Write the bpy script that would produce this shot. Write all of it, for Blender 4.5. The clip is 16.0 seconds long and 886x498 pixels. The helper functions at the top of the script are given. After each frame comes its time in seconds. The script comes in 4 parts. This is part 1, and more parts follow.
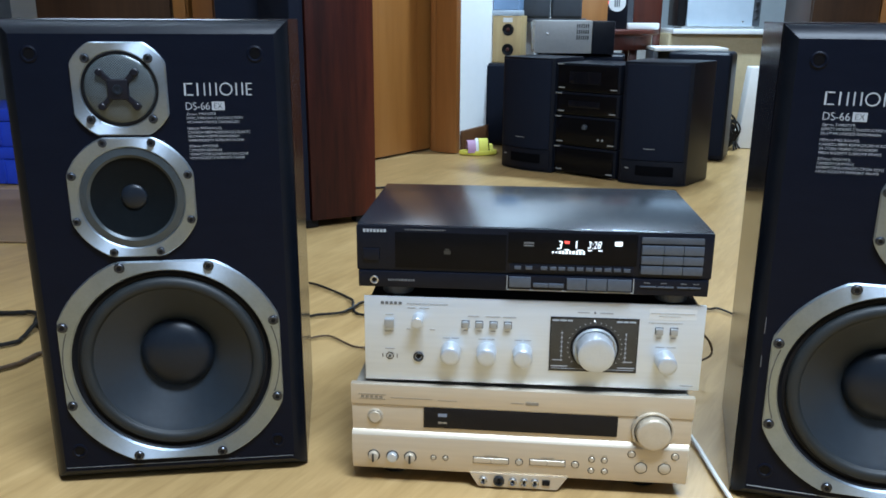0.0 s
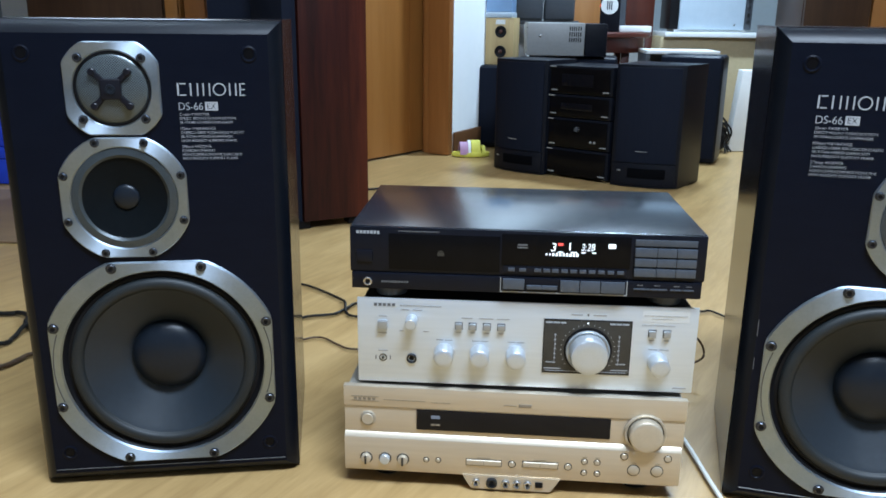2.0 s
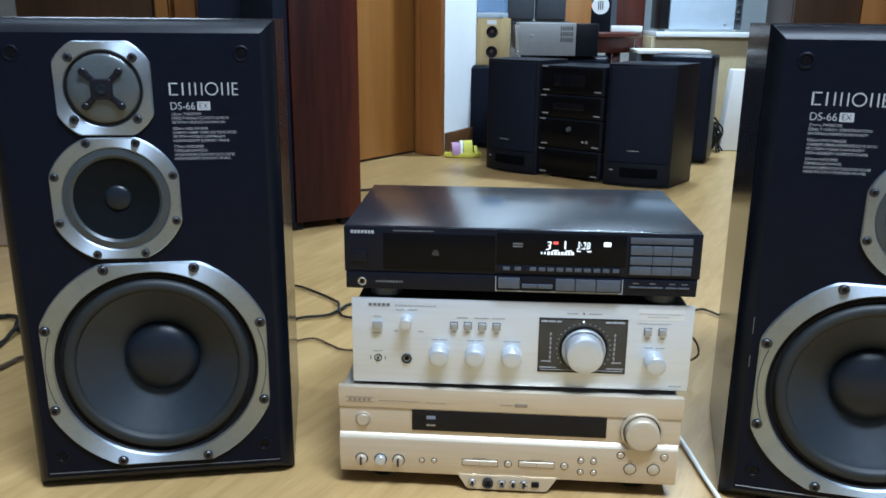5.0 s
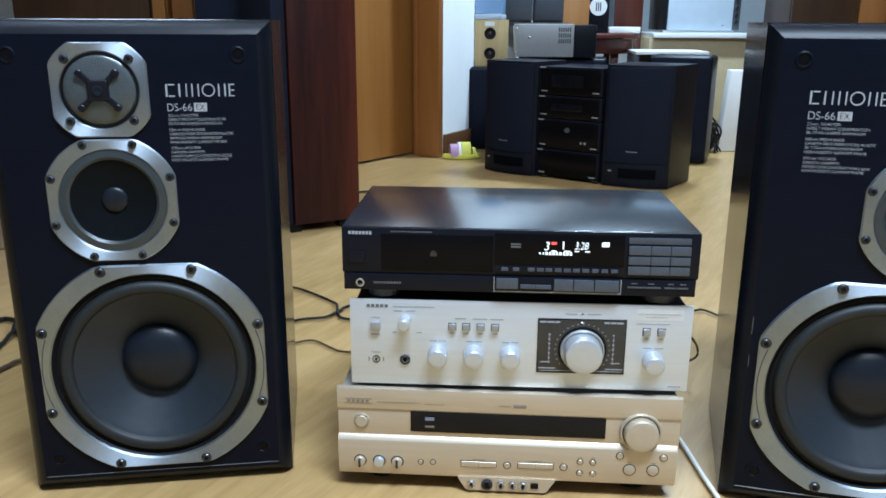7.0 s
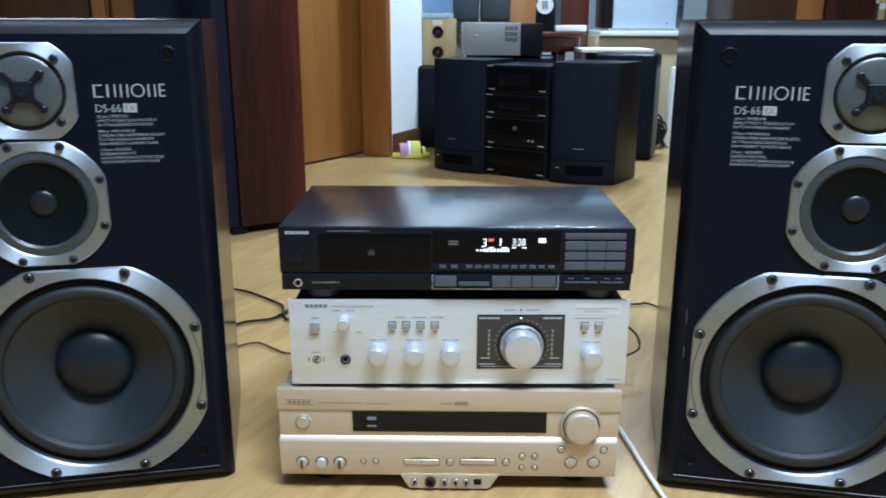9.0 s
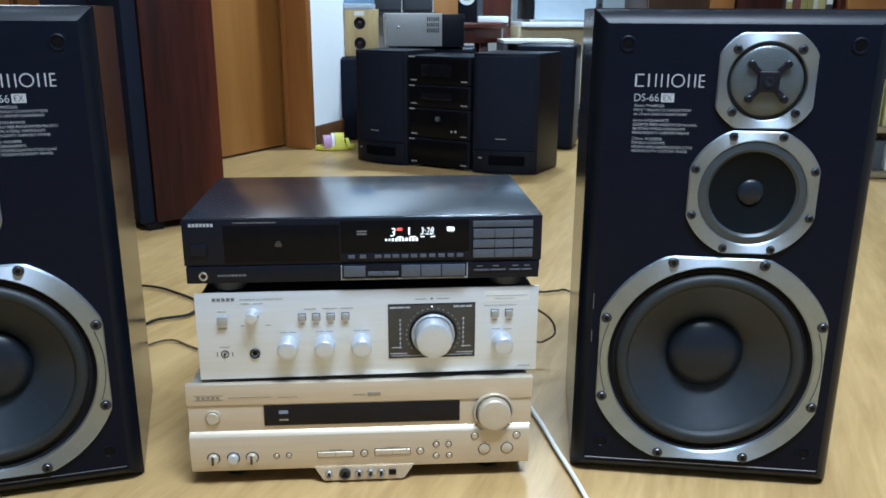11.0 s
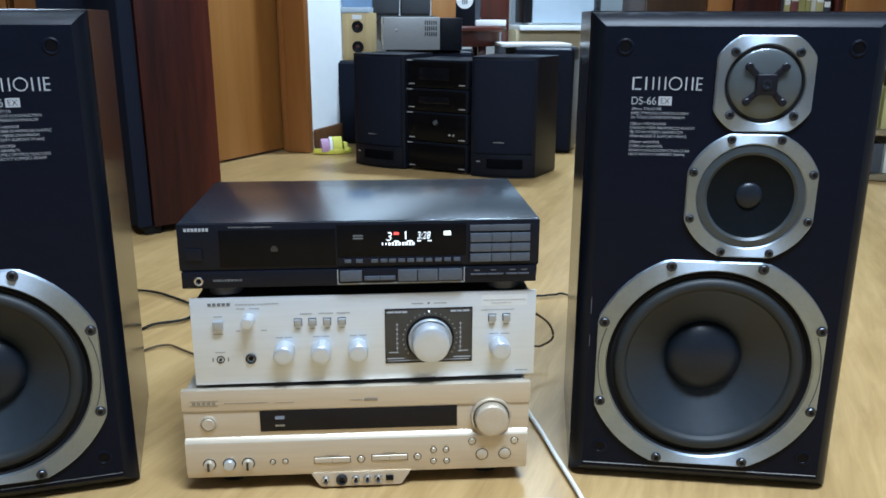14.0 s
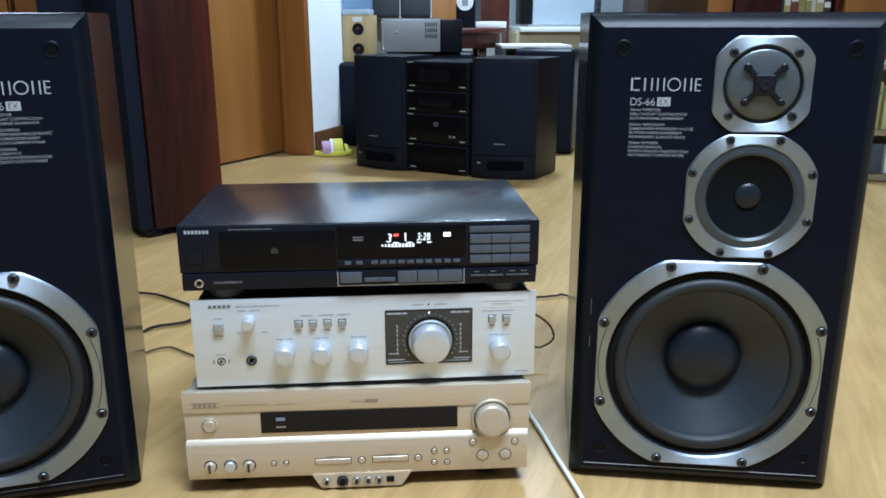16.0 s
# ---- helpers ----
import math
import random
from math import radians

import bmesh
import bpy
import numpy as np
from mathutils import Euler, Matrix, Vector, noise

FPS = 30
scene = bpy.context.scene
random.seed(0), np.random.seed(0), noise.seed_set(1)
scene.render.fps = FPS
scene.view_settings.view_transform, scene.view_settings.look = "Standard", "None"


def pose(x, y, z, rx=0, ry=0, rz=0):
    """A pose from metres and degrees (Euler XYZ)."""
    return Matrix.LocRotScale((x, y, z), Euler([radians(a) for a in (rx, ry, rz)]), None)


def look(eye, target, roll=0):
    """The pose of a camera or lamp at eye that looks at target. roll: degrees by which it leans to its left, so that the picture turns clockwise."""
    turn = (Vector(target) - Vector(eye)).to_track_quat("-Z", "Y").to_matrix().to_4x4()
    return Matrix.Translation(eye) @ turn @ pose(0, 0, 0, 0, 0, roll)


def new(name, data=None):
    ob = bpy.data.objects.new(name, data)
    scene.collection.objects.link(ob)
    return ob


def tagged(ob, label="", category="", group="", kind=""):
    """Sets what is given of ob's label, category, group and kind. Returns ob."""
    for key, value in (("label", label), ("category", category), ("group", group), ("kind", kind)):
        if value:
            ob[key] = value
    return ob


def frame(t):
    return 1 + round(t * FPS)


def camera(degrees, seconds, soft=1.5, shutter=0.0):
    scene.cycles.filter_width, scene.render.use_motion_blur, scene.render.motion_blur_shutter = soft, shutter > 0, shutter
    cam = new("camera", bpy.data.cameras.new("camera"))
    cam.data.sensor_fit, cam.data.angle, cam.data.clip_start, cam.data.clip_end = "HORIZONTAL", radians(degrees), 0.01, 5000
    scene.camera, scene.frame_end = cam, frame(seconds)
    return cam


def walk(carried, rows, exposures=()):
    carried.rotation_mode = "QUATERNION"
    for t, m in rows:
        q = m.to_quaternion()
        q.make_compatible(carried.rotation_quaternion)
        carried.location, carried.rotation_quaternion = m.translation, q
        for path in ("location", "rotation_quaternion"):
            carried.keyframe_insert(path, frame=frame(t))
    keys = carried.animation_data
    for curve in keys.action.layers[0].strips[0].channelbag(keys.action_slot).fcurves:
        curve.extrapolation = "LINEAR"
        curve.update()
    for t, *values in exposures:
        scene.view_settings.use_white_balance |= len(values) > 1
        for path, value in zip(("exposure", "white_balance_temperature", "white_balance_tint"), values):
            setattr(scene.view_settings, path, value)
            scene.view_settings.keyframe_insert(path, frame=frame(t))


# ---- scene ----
cam = camera(57.06, 16.0, soft=1.7, shutter=0.4)
PATH = [
    (0.0, (-0.0107, -0.9463, 0.5937), (-0.0999, 0.0108, 0.3181), 0.33),
    (0.5, (-0.0115, -0.9467, 0.5941), (-0.0986, 0.0117, 0.3223), 0.32),
    (1.0, (-0.0128, -0.9465, 0.5938), (-0.1001, 0.0121, 0.3229), 0.34),
    (1.5, (-0.0122, -0.9457, 0.5929), (-0.0947, 0.0128, 0.3200), 0.66),
    (2.0, (-0.0135, -0.9451, 0.5935), (-0.0923, 0.0135, 0.3198), 0.70),
    (2.5, (-0.0154, -0.9458, 0.5925), (-0.0962, 0.0106, 0.3119), 0.41),
    (3.0, (-0.0160, -0.9440, 0.5898), (-0.0930, 0.0122, 0.3073), 0.48),
    (3.5, (-0.0178, -0.9435, 0.5893), (-0.0961, 0.0125, 0.3064), 0.60),
    (4.0, (-0.0180, -0.9433, 0.5901), (-0.0929, 0.0139, 0.3106), 0.54),
    (6.5, (-0.0155, -0.9395, 0.5887), (-0.0813, 0.0215, 0.3202), 0.53),
    (7.0, (-0.0159, -0.9396, 0.5879), (-0.0839, 0.0209, 0.3181), 0.31),
    (7.5, (-0.0163, -0.9390, 0.5882), (-0.0859, 0.0208, 0.3162), 0.34),
    (8.0, (-0.0144, -0.9426, 0.5881), (-0.0806, 0.0175, 0.3164), 0.12),
    (8.5, (-0.0103, -0.9397, 0.5880), (-0.0715, 0.0210, 0.3173), -0.10),
    (9.0, (0.0067, -0.9395, 0.5868), (-0.0081, 0.0231, 0.3163), 0.10),
    (9.5, (0.0237, -0.9369, 0.5838), (0.0504, 0.0233, 0.3057), -0.12),
    (10.0, (0.0335, -0.9390, 0.5825), (0.0864, 0.0194, 0.3023), -0.16),
    (12.5, (0.0367, -0.9383, 0.5832), (0.1079, 0.0204, 0.3077), 0.39),
    (13.0, (0.0360, -0.9349, 0.5826), (0.1053, 0.0244, 0.3088), 0.49),
    (13.5, (0.0380, -0.9359, 0.5819), (0.1069, 0.0236, 0.3086), 0.36),
    (14.0, (0.0388, -0.9336, 0.5821), (0.1075, 0.0254, 0.3069), 0.18),
    (14.5, (0.0387, -0.9368, 0.5825), (0.1049, 0.0224, 0.3079), 0.19),
    (15.0, (0.0382, -0.9371, 0.5824), (0.1039, 0.0228, 0.3099), 0.18),
    (15.5, (0.0404, -0.9361, 0.5824), (0.1108, 0.0239, 0.3115), -0.11),
    (16.0, (0.0408, -0.9359, 0.5823), (0.1076, 0.0238, 0.3091), -0.05),
]
walk(cam, [(t, look(eye, target, roll)) for t, eye, target, roll in PATH])

# ---- light ----
world = bpy.data.worlds.new("world")
scene.world = world
world.use_nodes = True
world.node_tree.nodes["Background"].inputs["Color"].default_value = (0.55, 0.7, 1.0, 1)
world.node_tree.nodes["Background"].inputs["Strength"].default_value = 0.02
scene.view_settings.exposure = 0.0


def lamp(x, y, z, sx, sy, watts, color):
    data = bpy.data.lights.new("ceiling_lamp", "AREA")
    data.shape, data.size, data.size_y, data.energy, data.color = "RECTANGLE", sx, sy, watts, color
    ob = new("ceiling_lamp", data)
    ob.matrix_world = pose(x, y, z)
    return ob


# x, y, z, length, width, watts, colour of the unseen fluorescent ceiling lights; the last is added fill
LAMPS = [(0.42, -0.92, 2.555, 1.20, 0.50, 178, (0.620, 0.782, 1.0)),
         (-1.00, 0.35, 2.555, 0.66, 0.16, 18, (0.600, 0.790, 1.0)),
         # fill added to brighten the white wall and door, no known source
         (0.80, 2.78, 2.555, 0.66, 0.16, 114, (0.560, 0.768, 1.0))]
for row in LAMPS:
    lamp(*row)


# ---- materials ----
def node(nt, kind, **values):
    n = nt.nodes.new(kind)
    for k, val in values.items():
        n.inputs[k].default_value = val
    return n


def surf(name, c1, c2, scale=30.0, rough=(0.4, 0.5), metal=0.0, bump=0.0, stretch=(1, 1, 1), turn=0.0, coat=0.0, fine=8.0, spec=0.5):
    """A surface that wanders between two colours at two scales."""
    m = bpy.data.materials.new(name)
    m.use_nodes = True
    nt = m.node_tree
    b = nt.nodes["Principled BSDF"]
    co = node(nt, "ShaderNodeTexCoord")
    mp = node(nt, "ShaderNodeMapping", Scale=stretch, Rotation=(0, 0, turn))
    nt.links.new(co.outputs["Object"], mp.inputs["Vector"])
    big = node(nt, "ShaderNodeTexNoise", Scale=scale, Detail=4.0, Roughness=0.6)
    small = node(nt, "ShaderNodeTexNoise", Scale=scale * fine, Detail=3.0, Roughness=0.6)
    mix = node(nt, "ShaderNodeMath")
    mix.operation = "MULTIPLY_ADD"
    mix.inputs[1].default_value = 0.4
    half = node(nt, "ShaderNodeMath")
    half.operation = "MULTIPLY"
    half.inputs[1].default_value = 0.6
    ramp = nt.nodes.new("ShaderNodeValToRGB")
    ramp.color_ramp.elements[0].position, ramp.color_ramp.elements[1].position = 0.3, 0.7
    ramp.color_ramp.elements[0].color = (*c1, 1)
    ramp.color_ramp.elements[1].color = (*c2, 1)
    for n in (big, small):
        nt.links.new(mp.outputs["Vector"], n.inputs["Vector"])
    nt.links.new(big.outputs["Fac"], half.inputs[0])
    nt.links.new(small.outputs["Fac"], mix.inputs[0])
    nt.links.new(half.outputs[0], mix.inputs[2])
    nt.links.new(mix.outputs[0], ramp.inputs["Fac"])
    nt.links.new(ramp.outputs["Color"], b.inputs["Base Color"])
    span = node(nt, "ShaderNodeMapRange")
    span.inputs["To Min"].default_value, span.inputs["To Max"].default_value = rough
    nt.links.new(mix.outputs[0], span.inputs["Value"])
    nt.links.new(span.outputs[0], b.inputs["Roughness"])
    b.inputs["Metallic"].default_value = metal
    b.inputs["Coat Weight"].default_value = coat
    b.inputs["Coat Roughness"].default_value = 0.12
    b.inputs["Specular IOR Level"].default_value = spec
    if bump:
        bp = node(nt, "ShaderNodeBump", Strength=bump, Distance=0.002)
        nt.links.new(mix.outputs[0], bp.inputs["Height"])
        nt.links.new(bp.outputs["Normal"], b.inputs["Normal"])
    return m


def glow(name, color, strength):
    m = bpy.data.materials.new(name)
    m.use_nodes = True
    b = m.node_tree.nodes["Principled BSDF"]
    b.inputs["Base Color"].default_value = (*color, 1)
    b.inputs["Emission Color"].default_value = (*color, 1)
    b.inputs["Emission Strength"].default_value = strength
    return m


def perforated(name, metal_color, hole_color, pitch):
    """Punched sheet: round dark holes in a staggered grid."""
    m = bpy.data.materials.new(name)
    m.use_nodes = True
    nt = m.node_tree
    b = nt.nodes["Principled BSDF"]
    co = node(nt, "ShaderNodeTexCoord")
    mp = node(nt, "ShaderNodeMapping", Scale=(1 / pitch, 0.0, 1 / pitch), Rotation=(0, radians(45), 0))
    vo = node(nt, "ShaderNodeTexVoronoi", Scale=1.0, Randomness=0.0)
    ramp = nt.nodes.new("ShaderNodeValToRGB")
    ramp.color_ramp.elements[0].position, ramp.color_ramp.elements[1].position = 0.30, 0.42
    ramp.color_ramp.elements[0].color, ramp.color_ramp.elements[1].color = (*hole_color, 1), (*metal_color, 1)
    nt.links.new(co.outputs["Object"], mp.inputs["Vector"])
    nt.links.new(mp.outputs["Vector"], vo.inputs["Vector"])
    nt.links.new(vo.outputs["Distance"], ramp.inputs["Fac"])
    nt.links.new(ramp.outputs["Color"], b.inputs["Base Color"])
    b.inputs["Roughness"].default_value = 0.30
    b.inputs["Metallic"].default_value = 0.45
    return m


def wood(name, c1, c2, c3, along, scale=6.0, rough=(0.3, 0.45), coat=0.0, turn=0.0, spec=0.5, by_piece=0.0, grain=0.07, swirl=0.6, lines=0.3):
    """Grain stretched along one axis, with darker streaks and slow changes."""
    m = bpy.data.materials.new(name)
    m.use_nodes = True
    nt = m.node_tree
    b = nt.nodes["Principled BSDF"]
    co = node(nt, "ShaderNodeTexCoord")
    rot = node(nt, "ShaderNodeMapping", Rotation=(0, 0, turn))
    st = [1.0, 1.0, 1.0]
    st["xyz".index(along)] = grain
    mp = node(nt, "ShaderNodeMapping", Scale=st)
    nt.links.new(co.outputs["Object"], rot.inputs["Vector"])
    nt.links.new(rot.outputs["Vector"], mp.inputs["Vector"])
    vec = mp.outputs["Vector"]
    info = node(nt, "ShaderNodeObjectInfo")
    if by_piece:
        add = node(nt, "ShaderNodeVectorMath")
        add.operation = "ADD"
        com = node(nt, "ShaderNodeCombineXYZ")
        mul = node(nt, "ShaderNodeMath")
        mul.operation = "MULTIPLY"
        mul.inputs[1].default_value = 37.0
        nt.links.new(info.outputs["Random"], mul.inputs[0])
        for k in "XYZ":
            nt.links.new(mul.outputs[0], com.inputs[k])
        nt.links.new(vec, add.inputs[0])
        nt.links.new(com.outputs[0], add.inputs[1])
        vec = add.outputs[0]
    n1 = node(nt, "ShaderNodeTexNoise", Scale=scale, Detail=6.0, Roughness=0.62, Distortion=swirl)
    n2 = node(nt, "ShaderNodeTexNoise", Scale=scale * 9, Detail=3.0, Roughness=0.7)
    for n in (n1, n2):
        nt.links.new(vec, n.inputs["Vector"])
    n2.inputs["Distortion"].default_value = swirl * 0.5
    mix = node(nt, "ShaderNodeMath")
    mix.operation = "MULTIPLY_ADD"
    mix.inputs[1].default_value = lines
    sc = node(nt, "ShaderNodeMath")
    sc.operation = "MULTIPLY"
    sc.inputs[1].default_value = 1.0 - lines
    nt.links.new(n1.outputs["Fac"], sc.inputs[0])
    nt.links.new(n2.outputs["Fac"], mix.inputs[0])
    nt.links.new(sc.outputs[0], mix.inputs[2])
    ramp = nt.nodes.new("ShaderNodeValToRGB")
    ramp.color_ramp.elements[0].position, ramp.color_ramp.elements[1].position = 0.34, 0.66
    ramp.color_ramp.elements[0].color, ramp.color_ramp.elements[1].color = (*c1, 1), (*c3, 1)
    ramp.color_ramp.elements.new(0.5).color = (*c2, 1)
    nt.links.new(mix.outputs[0], ramp.inputs["Fac"])
    out = ramp.outputs["Color"]
    if by_piece:
        hsv = node(nt, "ShaderNodeHueSaturation")
        rg = node(nt, "ShaderNodeMapRange")
        rg.inputs["To Min"].default_value, rg.inputs["To Max"].default_value = 1 - by_piece, 1 + by_piece
        nt.links.new(info.outputs["Random"], rg.inputs["Value"])
        nt.links.new(rg.outputs[0], hsv.inputs["Value"])
        nt.links.new(out, hsv.inputs["Color"])
        out = hsv.outputs["Color"]
    nt.links.new(out, b.inputs["Base Color"])
    span = node(nt, "ShaderNodeMapRange")
    span.inputs["To Min"].default_value, span.inputs["To Max"].default_value = rough
    nt.links.new(mix.outputs[0], span.inputs["Value"])
    nt.links.new(span.outputs[0], b.inputs["Roughness"])
    b.inputs["Coat Weight"].default_value = coat
    b.inputs["Coat Roughness"].default_value = 0.15
    b.inputs["Specular IOR Level"].default_value = spec
    bp = node(nt, "ShaderNodeBump", Strength=0.06, Distance=0.001)
    nt.links.new(mix.outputs[0], bp.inputs["Height"])
    nt.links.new(bp.outputs["Normal"], b.inputs["Normal"])
    return m


def turned_metal(name, c1, c2, rough, grooves=0.75):
    """Metal turned on a lathe: brush lines run in circles round the middle of its part."""
    m = surf(name, c1, c2, 40.0, rough, metal=1.0, bump=0.02)
    nt = m.node_tree
    b = nt.nodes["Principled BSDF"]
    tan = nt.nodes.new("ShaderNodeTangent")
    tan.direction_type, tan.axis = "RADIAL", "Y"
    b.inputs["Anisotropic"].default_value = grooves
    b.inputs["Anisotropic Rotation"].default_value = 0.25
    nt.links.new(tan.outputs[0], b.inputs["Tangent"])
    return m


ROOM_TURN = radians(-24)
floor_wood = wood("floor_laminate", (0.292, 0.178, 0.069), (0.388, 0.247, 0.101), (0.484, 0.318, 0.140), "y", 6.0, (0.26, 0.38), spec=0.26, by_piece=0.0, grain=0.12, swirl=1.2, lines=0.44)
door_wood = wood("orange_door_veneer", (0.255, 0.098, 0.022), (0.300, 0.122, 0.029), (0.345, 0.148, 0.039), "z", 5.0, (0.3, 0.42))
trim_wood = wood("door_trim_veneer", (0.215, 0.078, 0.019), (0.262, 0.098, 0.025), (0.31, 0.12, 0.033), "z", 5.0, (0.3, 0.42))
mahogany = wood("mahogany_veneer", (0.010, 0.004, 0.004), (0.034, 0.008, 0.006), (0.074, 0.016, 0.009), "z", 7.0, (0.36, 0.48), spec=0.2)
brown_wood = wood("dark_brown_wood", (0.028, 0.013, 0.007), (0.045, 0.021, 0.010), (0.064, 0.031, 0.015), "z", 6.0, (0.34, 0.46), spec=0.3)
skirting_wood = wood("brown_skirting", (0.085, 0.036, 0.014), (0.115, 0.050, 0.020), (0.145, 0.066, 0.028), "x", 6.0, (0.34, 0.46))
redwood = wood("dark_red_wood", (0.046, 0.010, 0.006), (0.072, 0.015, 0.008), (0.098, 0.023, 0.011), "z", 7.0, (0.3, 0.4))
tan_wood = wood("pale_plywood", (0.42, 0.29, 0.13), (0.50, 0.36, 0.17), (0.56, 0.42, 0.22), "z", 8.0, (0.45, 0.6))
wall_white = surf("white_wall_paint", (0.84, 0.86, 0.86), (0.88, 0.90, 0.90), 3.0, (0.6, 0.75), bump=0.05)
# a darker blue-grey than the back wall
wall_dark = surf("dark_blue_grey_wall", (0.17, 0.19, 0.22), (0.21, 0.23, 0.26), 3.0, (0.6, 0.75), bump=0.05)
wall_grey = surf("grey_wall_paint", (0.30, 0.35, 0.38), (0.35, 0.40, 0.43), 3.0, (0.6, 0.75), bump=0.05)
ceiling_paint = surf("ceiling_paint", (0.78, 0.78, 0.77), (0.82, 0.82, 0.81), 2.0, (0.7, 0.8))
bevel_black = surf("bevel_black", (0.0018, 0.0030, 0.0060), (0.0036, 0.0055, 0.0095), 60.0, (0.36, 0.44), bump=0.16, stretch=(0.3, 1, 1), spec=0.20)
black_vinyl = surf("black_ash_vinyl", (0.005, 0.005, 0.007), (0.009, 0.008, 0.011), 60.0, (0.13, 0.19), bump=0.03, stretch=(1, 1, 0.15), spec=0.20)
baffle_black = surf("satin_black_baffle", (0.0018, 0.0030, 0.0076), (0.0034, 0.0050, 0.0108), 90.0, (0.32, 0.40), bump=0.05, stretch=(0.2, 1, 1), spec=0.12)
alu_frame = turned_metal("cast_aluminium", (0.38, 0.455, 0.535), (0.47, 0.55, 0.635), (0.50, 0.58), 0.85)
cone_paper = surf("graphite_cone", (0.006, 0.0112, 0.017), (0.010, 0.0172, 0.025), 120.0, (0.40, 0.48), bump=0.14, spec=0.55)
rubber = surf("rubber_surround", (0.006, 0.0085, 0.0095), (0.010, 0.0135, 0.015), 60.0, (0.5, 0.65))
mid_dark = surf("dark_mid_cone", (0.0032, 0.0048, 0.0060), (0.0056, 0.0073, 0.0086), 150.0, (0.32, 0.40), bump=0.08, spec=0.07)
cap_dark = surf("dust_cap_carbon", (0.004, 0.007, 0.012), (0.007, 0.011, 0.017), 150.0, (0.30, 0.38), bump=0.08, spec=0.35)
soft_black = surf("soft_black_plastic", (0.005, 0.005, 0.006), (0.008, 0.008, 0.009), 80.0, (0.4, 0.5), spec=0.14)
bracket_black = surf("moulded_bracket_plastic", (0.0050, 0.0050, 0.0078), (0.0085, 0.0085, 0.0125), 80.0, (0.32, 0.40), spec=0.22)
bolt_steel = surf("black_bolt", (0.050, 0.054, 0.062), (0.095, 0.100, 0.110), 200.0, (0.3, 0.4), metal=0.9)
grille_steel = perforated("punched_steel", (0.135, 0.160, 0.170), (0.010, 0.011, 0.012), 0.0021)
grille_dark = perforated("dark_punched_steel", (0.085, 0.102, 0.110), (0.010, 0.011, 0.012), 0.0021)
print_white = surf("white_print", (0.30, 0.315, 0.33), (0.37, 0.385, 0.40), 300.0, (0.5, 0.6))
print_grey = surf("grey_print", (0.28, 0.28, 0.28), (0.34, 0.34, 0.34), 300.0, (0.5, 0.6))
print_dark = surf("dark_print", (0.10, 0.10, 0.10), (0.14, 0.14, 0.14), 300.0, (0.5, 0.6))
cd_black = surf("black_painted_steel", (0.010, 0.013, 0.018), (0.015, 0.018, 0.024), 220.0, (0.165, 0.195), spec=1.0)
cd_face = surf("black_abs_fascia", (0.0035, 0.0045, 0.0085), (0.006, 0.0072, 0.012), 120.0, (0.28, 0.36), spec=0.2)
smoke = surf("smoked_window", (0.003, 0.0028, 0.003), (0.005, 0.0045, 0.005), 50.0, (0.14, 0.20), spec=0.10)
key_blue = surf("blue_grey_keys", (0.066, 0.079, 0.100), (0.090, 0.105, 0.130), 150.0, (0.30, 0.40), metal=0.3)
silver = surf("silver_brushed_fascia", (0.63, 0.67, 0.70), (0.71, 0.75, 0.78), 25.0, (0.32, 0.42), metal=0.55, bump=0.02, stretch=(0.04, 1, 1))
silver_knob = surf("silver_spun_knob", (0.55, 0.58, 0.60), (0.62, 0.65, 0.67), 60.0, (0.31, 0.34), metal=0.6)
champagne = surf("champagne_fascia", (0.555, 0.468, 0.352), (0.635, 0.543, 0.415), 25.0, (0.34, 0.44), metal=0.55, bump=0.02, stretch=(0.05, 1, 1))
champagne_knob = surf("champagne_knob", (0.50, 0.43, 0.325), (0.57, 0.49, 0.375), 60.0, (0.38, 0.43), metal=0.45)
print_brown = surf("brown_print", (0.20, 0.16, 0.11), (0.26, 0.21, 0.15), 300.0, (0.5, 0.6))
champagne_top = surf("champagne_case", (0.26, 0.24, 0.20), (0.32, 0.295, 0.25), 60.0, (0.5, 0.6), spec=0.3)
case_black = surf("matt_black_case", (0.008, 0.008, 0.010), (0.013, 0.013, 0.015), 120.0, (0.5, 0.6), spec=0.3)
dial_brown = surf("brown_dial_panel", (0.028, 0.025, 0.020), (0.042, 0.038, 0.031), 60.0, (0.35, 0.45))
button_grey = surf("grey_metal_button", (0.34, 0.35, 0.35), (0.42, 0.43, 0.43), 60.0, (0.3, 0.4), metal=0.6)
display_glass = surf("black_display_glass", (0.004, 0.004, 0.006), (0.007, 0.007, 0.009), 30.0, (0.12, 0.18), spec=0.25)
chrome = surf("chrome", (0.58, 0.58, 0.58), (0.66, 0.66, 0.66), 60.0, (0.24, 0.30), metal=1.0)
vfd_white = glow("fluorescent_display", (0.85, 0.95, 1.0), 1.3)
vfd_red = glow("red_display", (1.0, 0.10, 0.08), 0.8)
vfd_dim = glow("dim_display", (0.18, 0.20, 0.24), 0.06)
cloth_black = surf("black_grille_cloth", (0.0055, 0.008, 0.016), (0.009, 0.012, 0.022), 400.0, (0.7, 0.85), bump=0.2, spec=0.1)
mini_black = surf("black_gloss_plastic", (0.0045, 0.0058, 0.0098), (0.0078, 0.0092, 0.0142), 40.0, (0.32, 0.42), spec=0.16)
# near-black that puts the shade inside an open port into colour
port_void = surf("port_void_black", (0.0016, 0.0018, 0.0024), (0.003, 0.0032, 0.004), 80.0, (0.7, 0.85), spec=0.03)
grey_case = surf("grey_painted_steel", (0.28, 0.29, 0.29), (0.34, 0.35, 0.35), 80.0, (0.4, 0.5), metal=0.3)
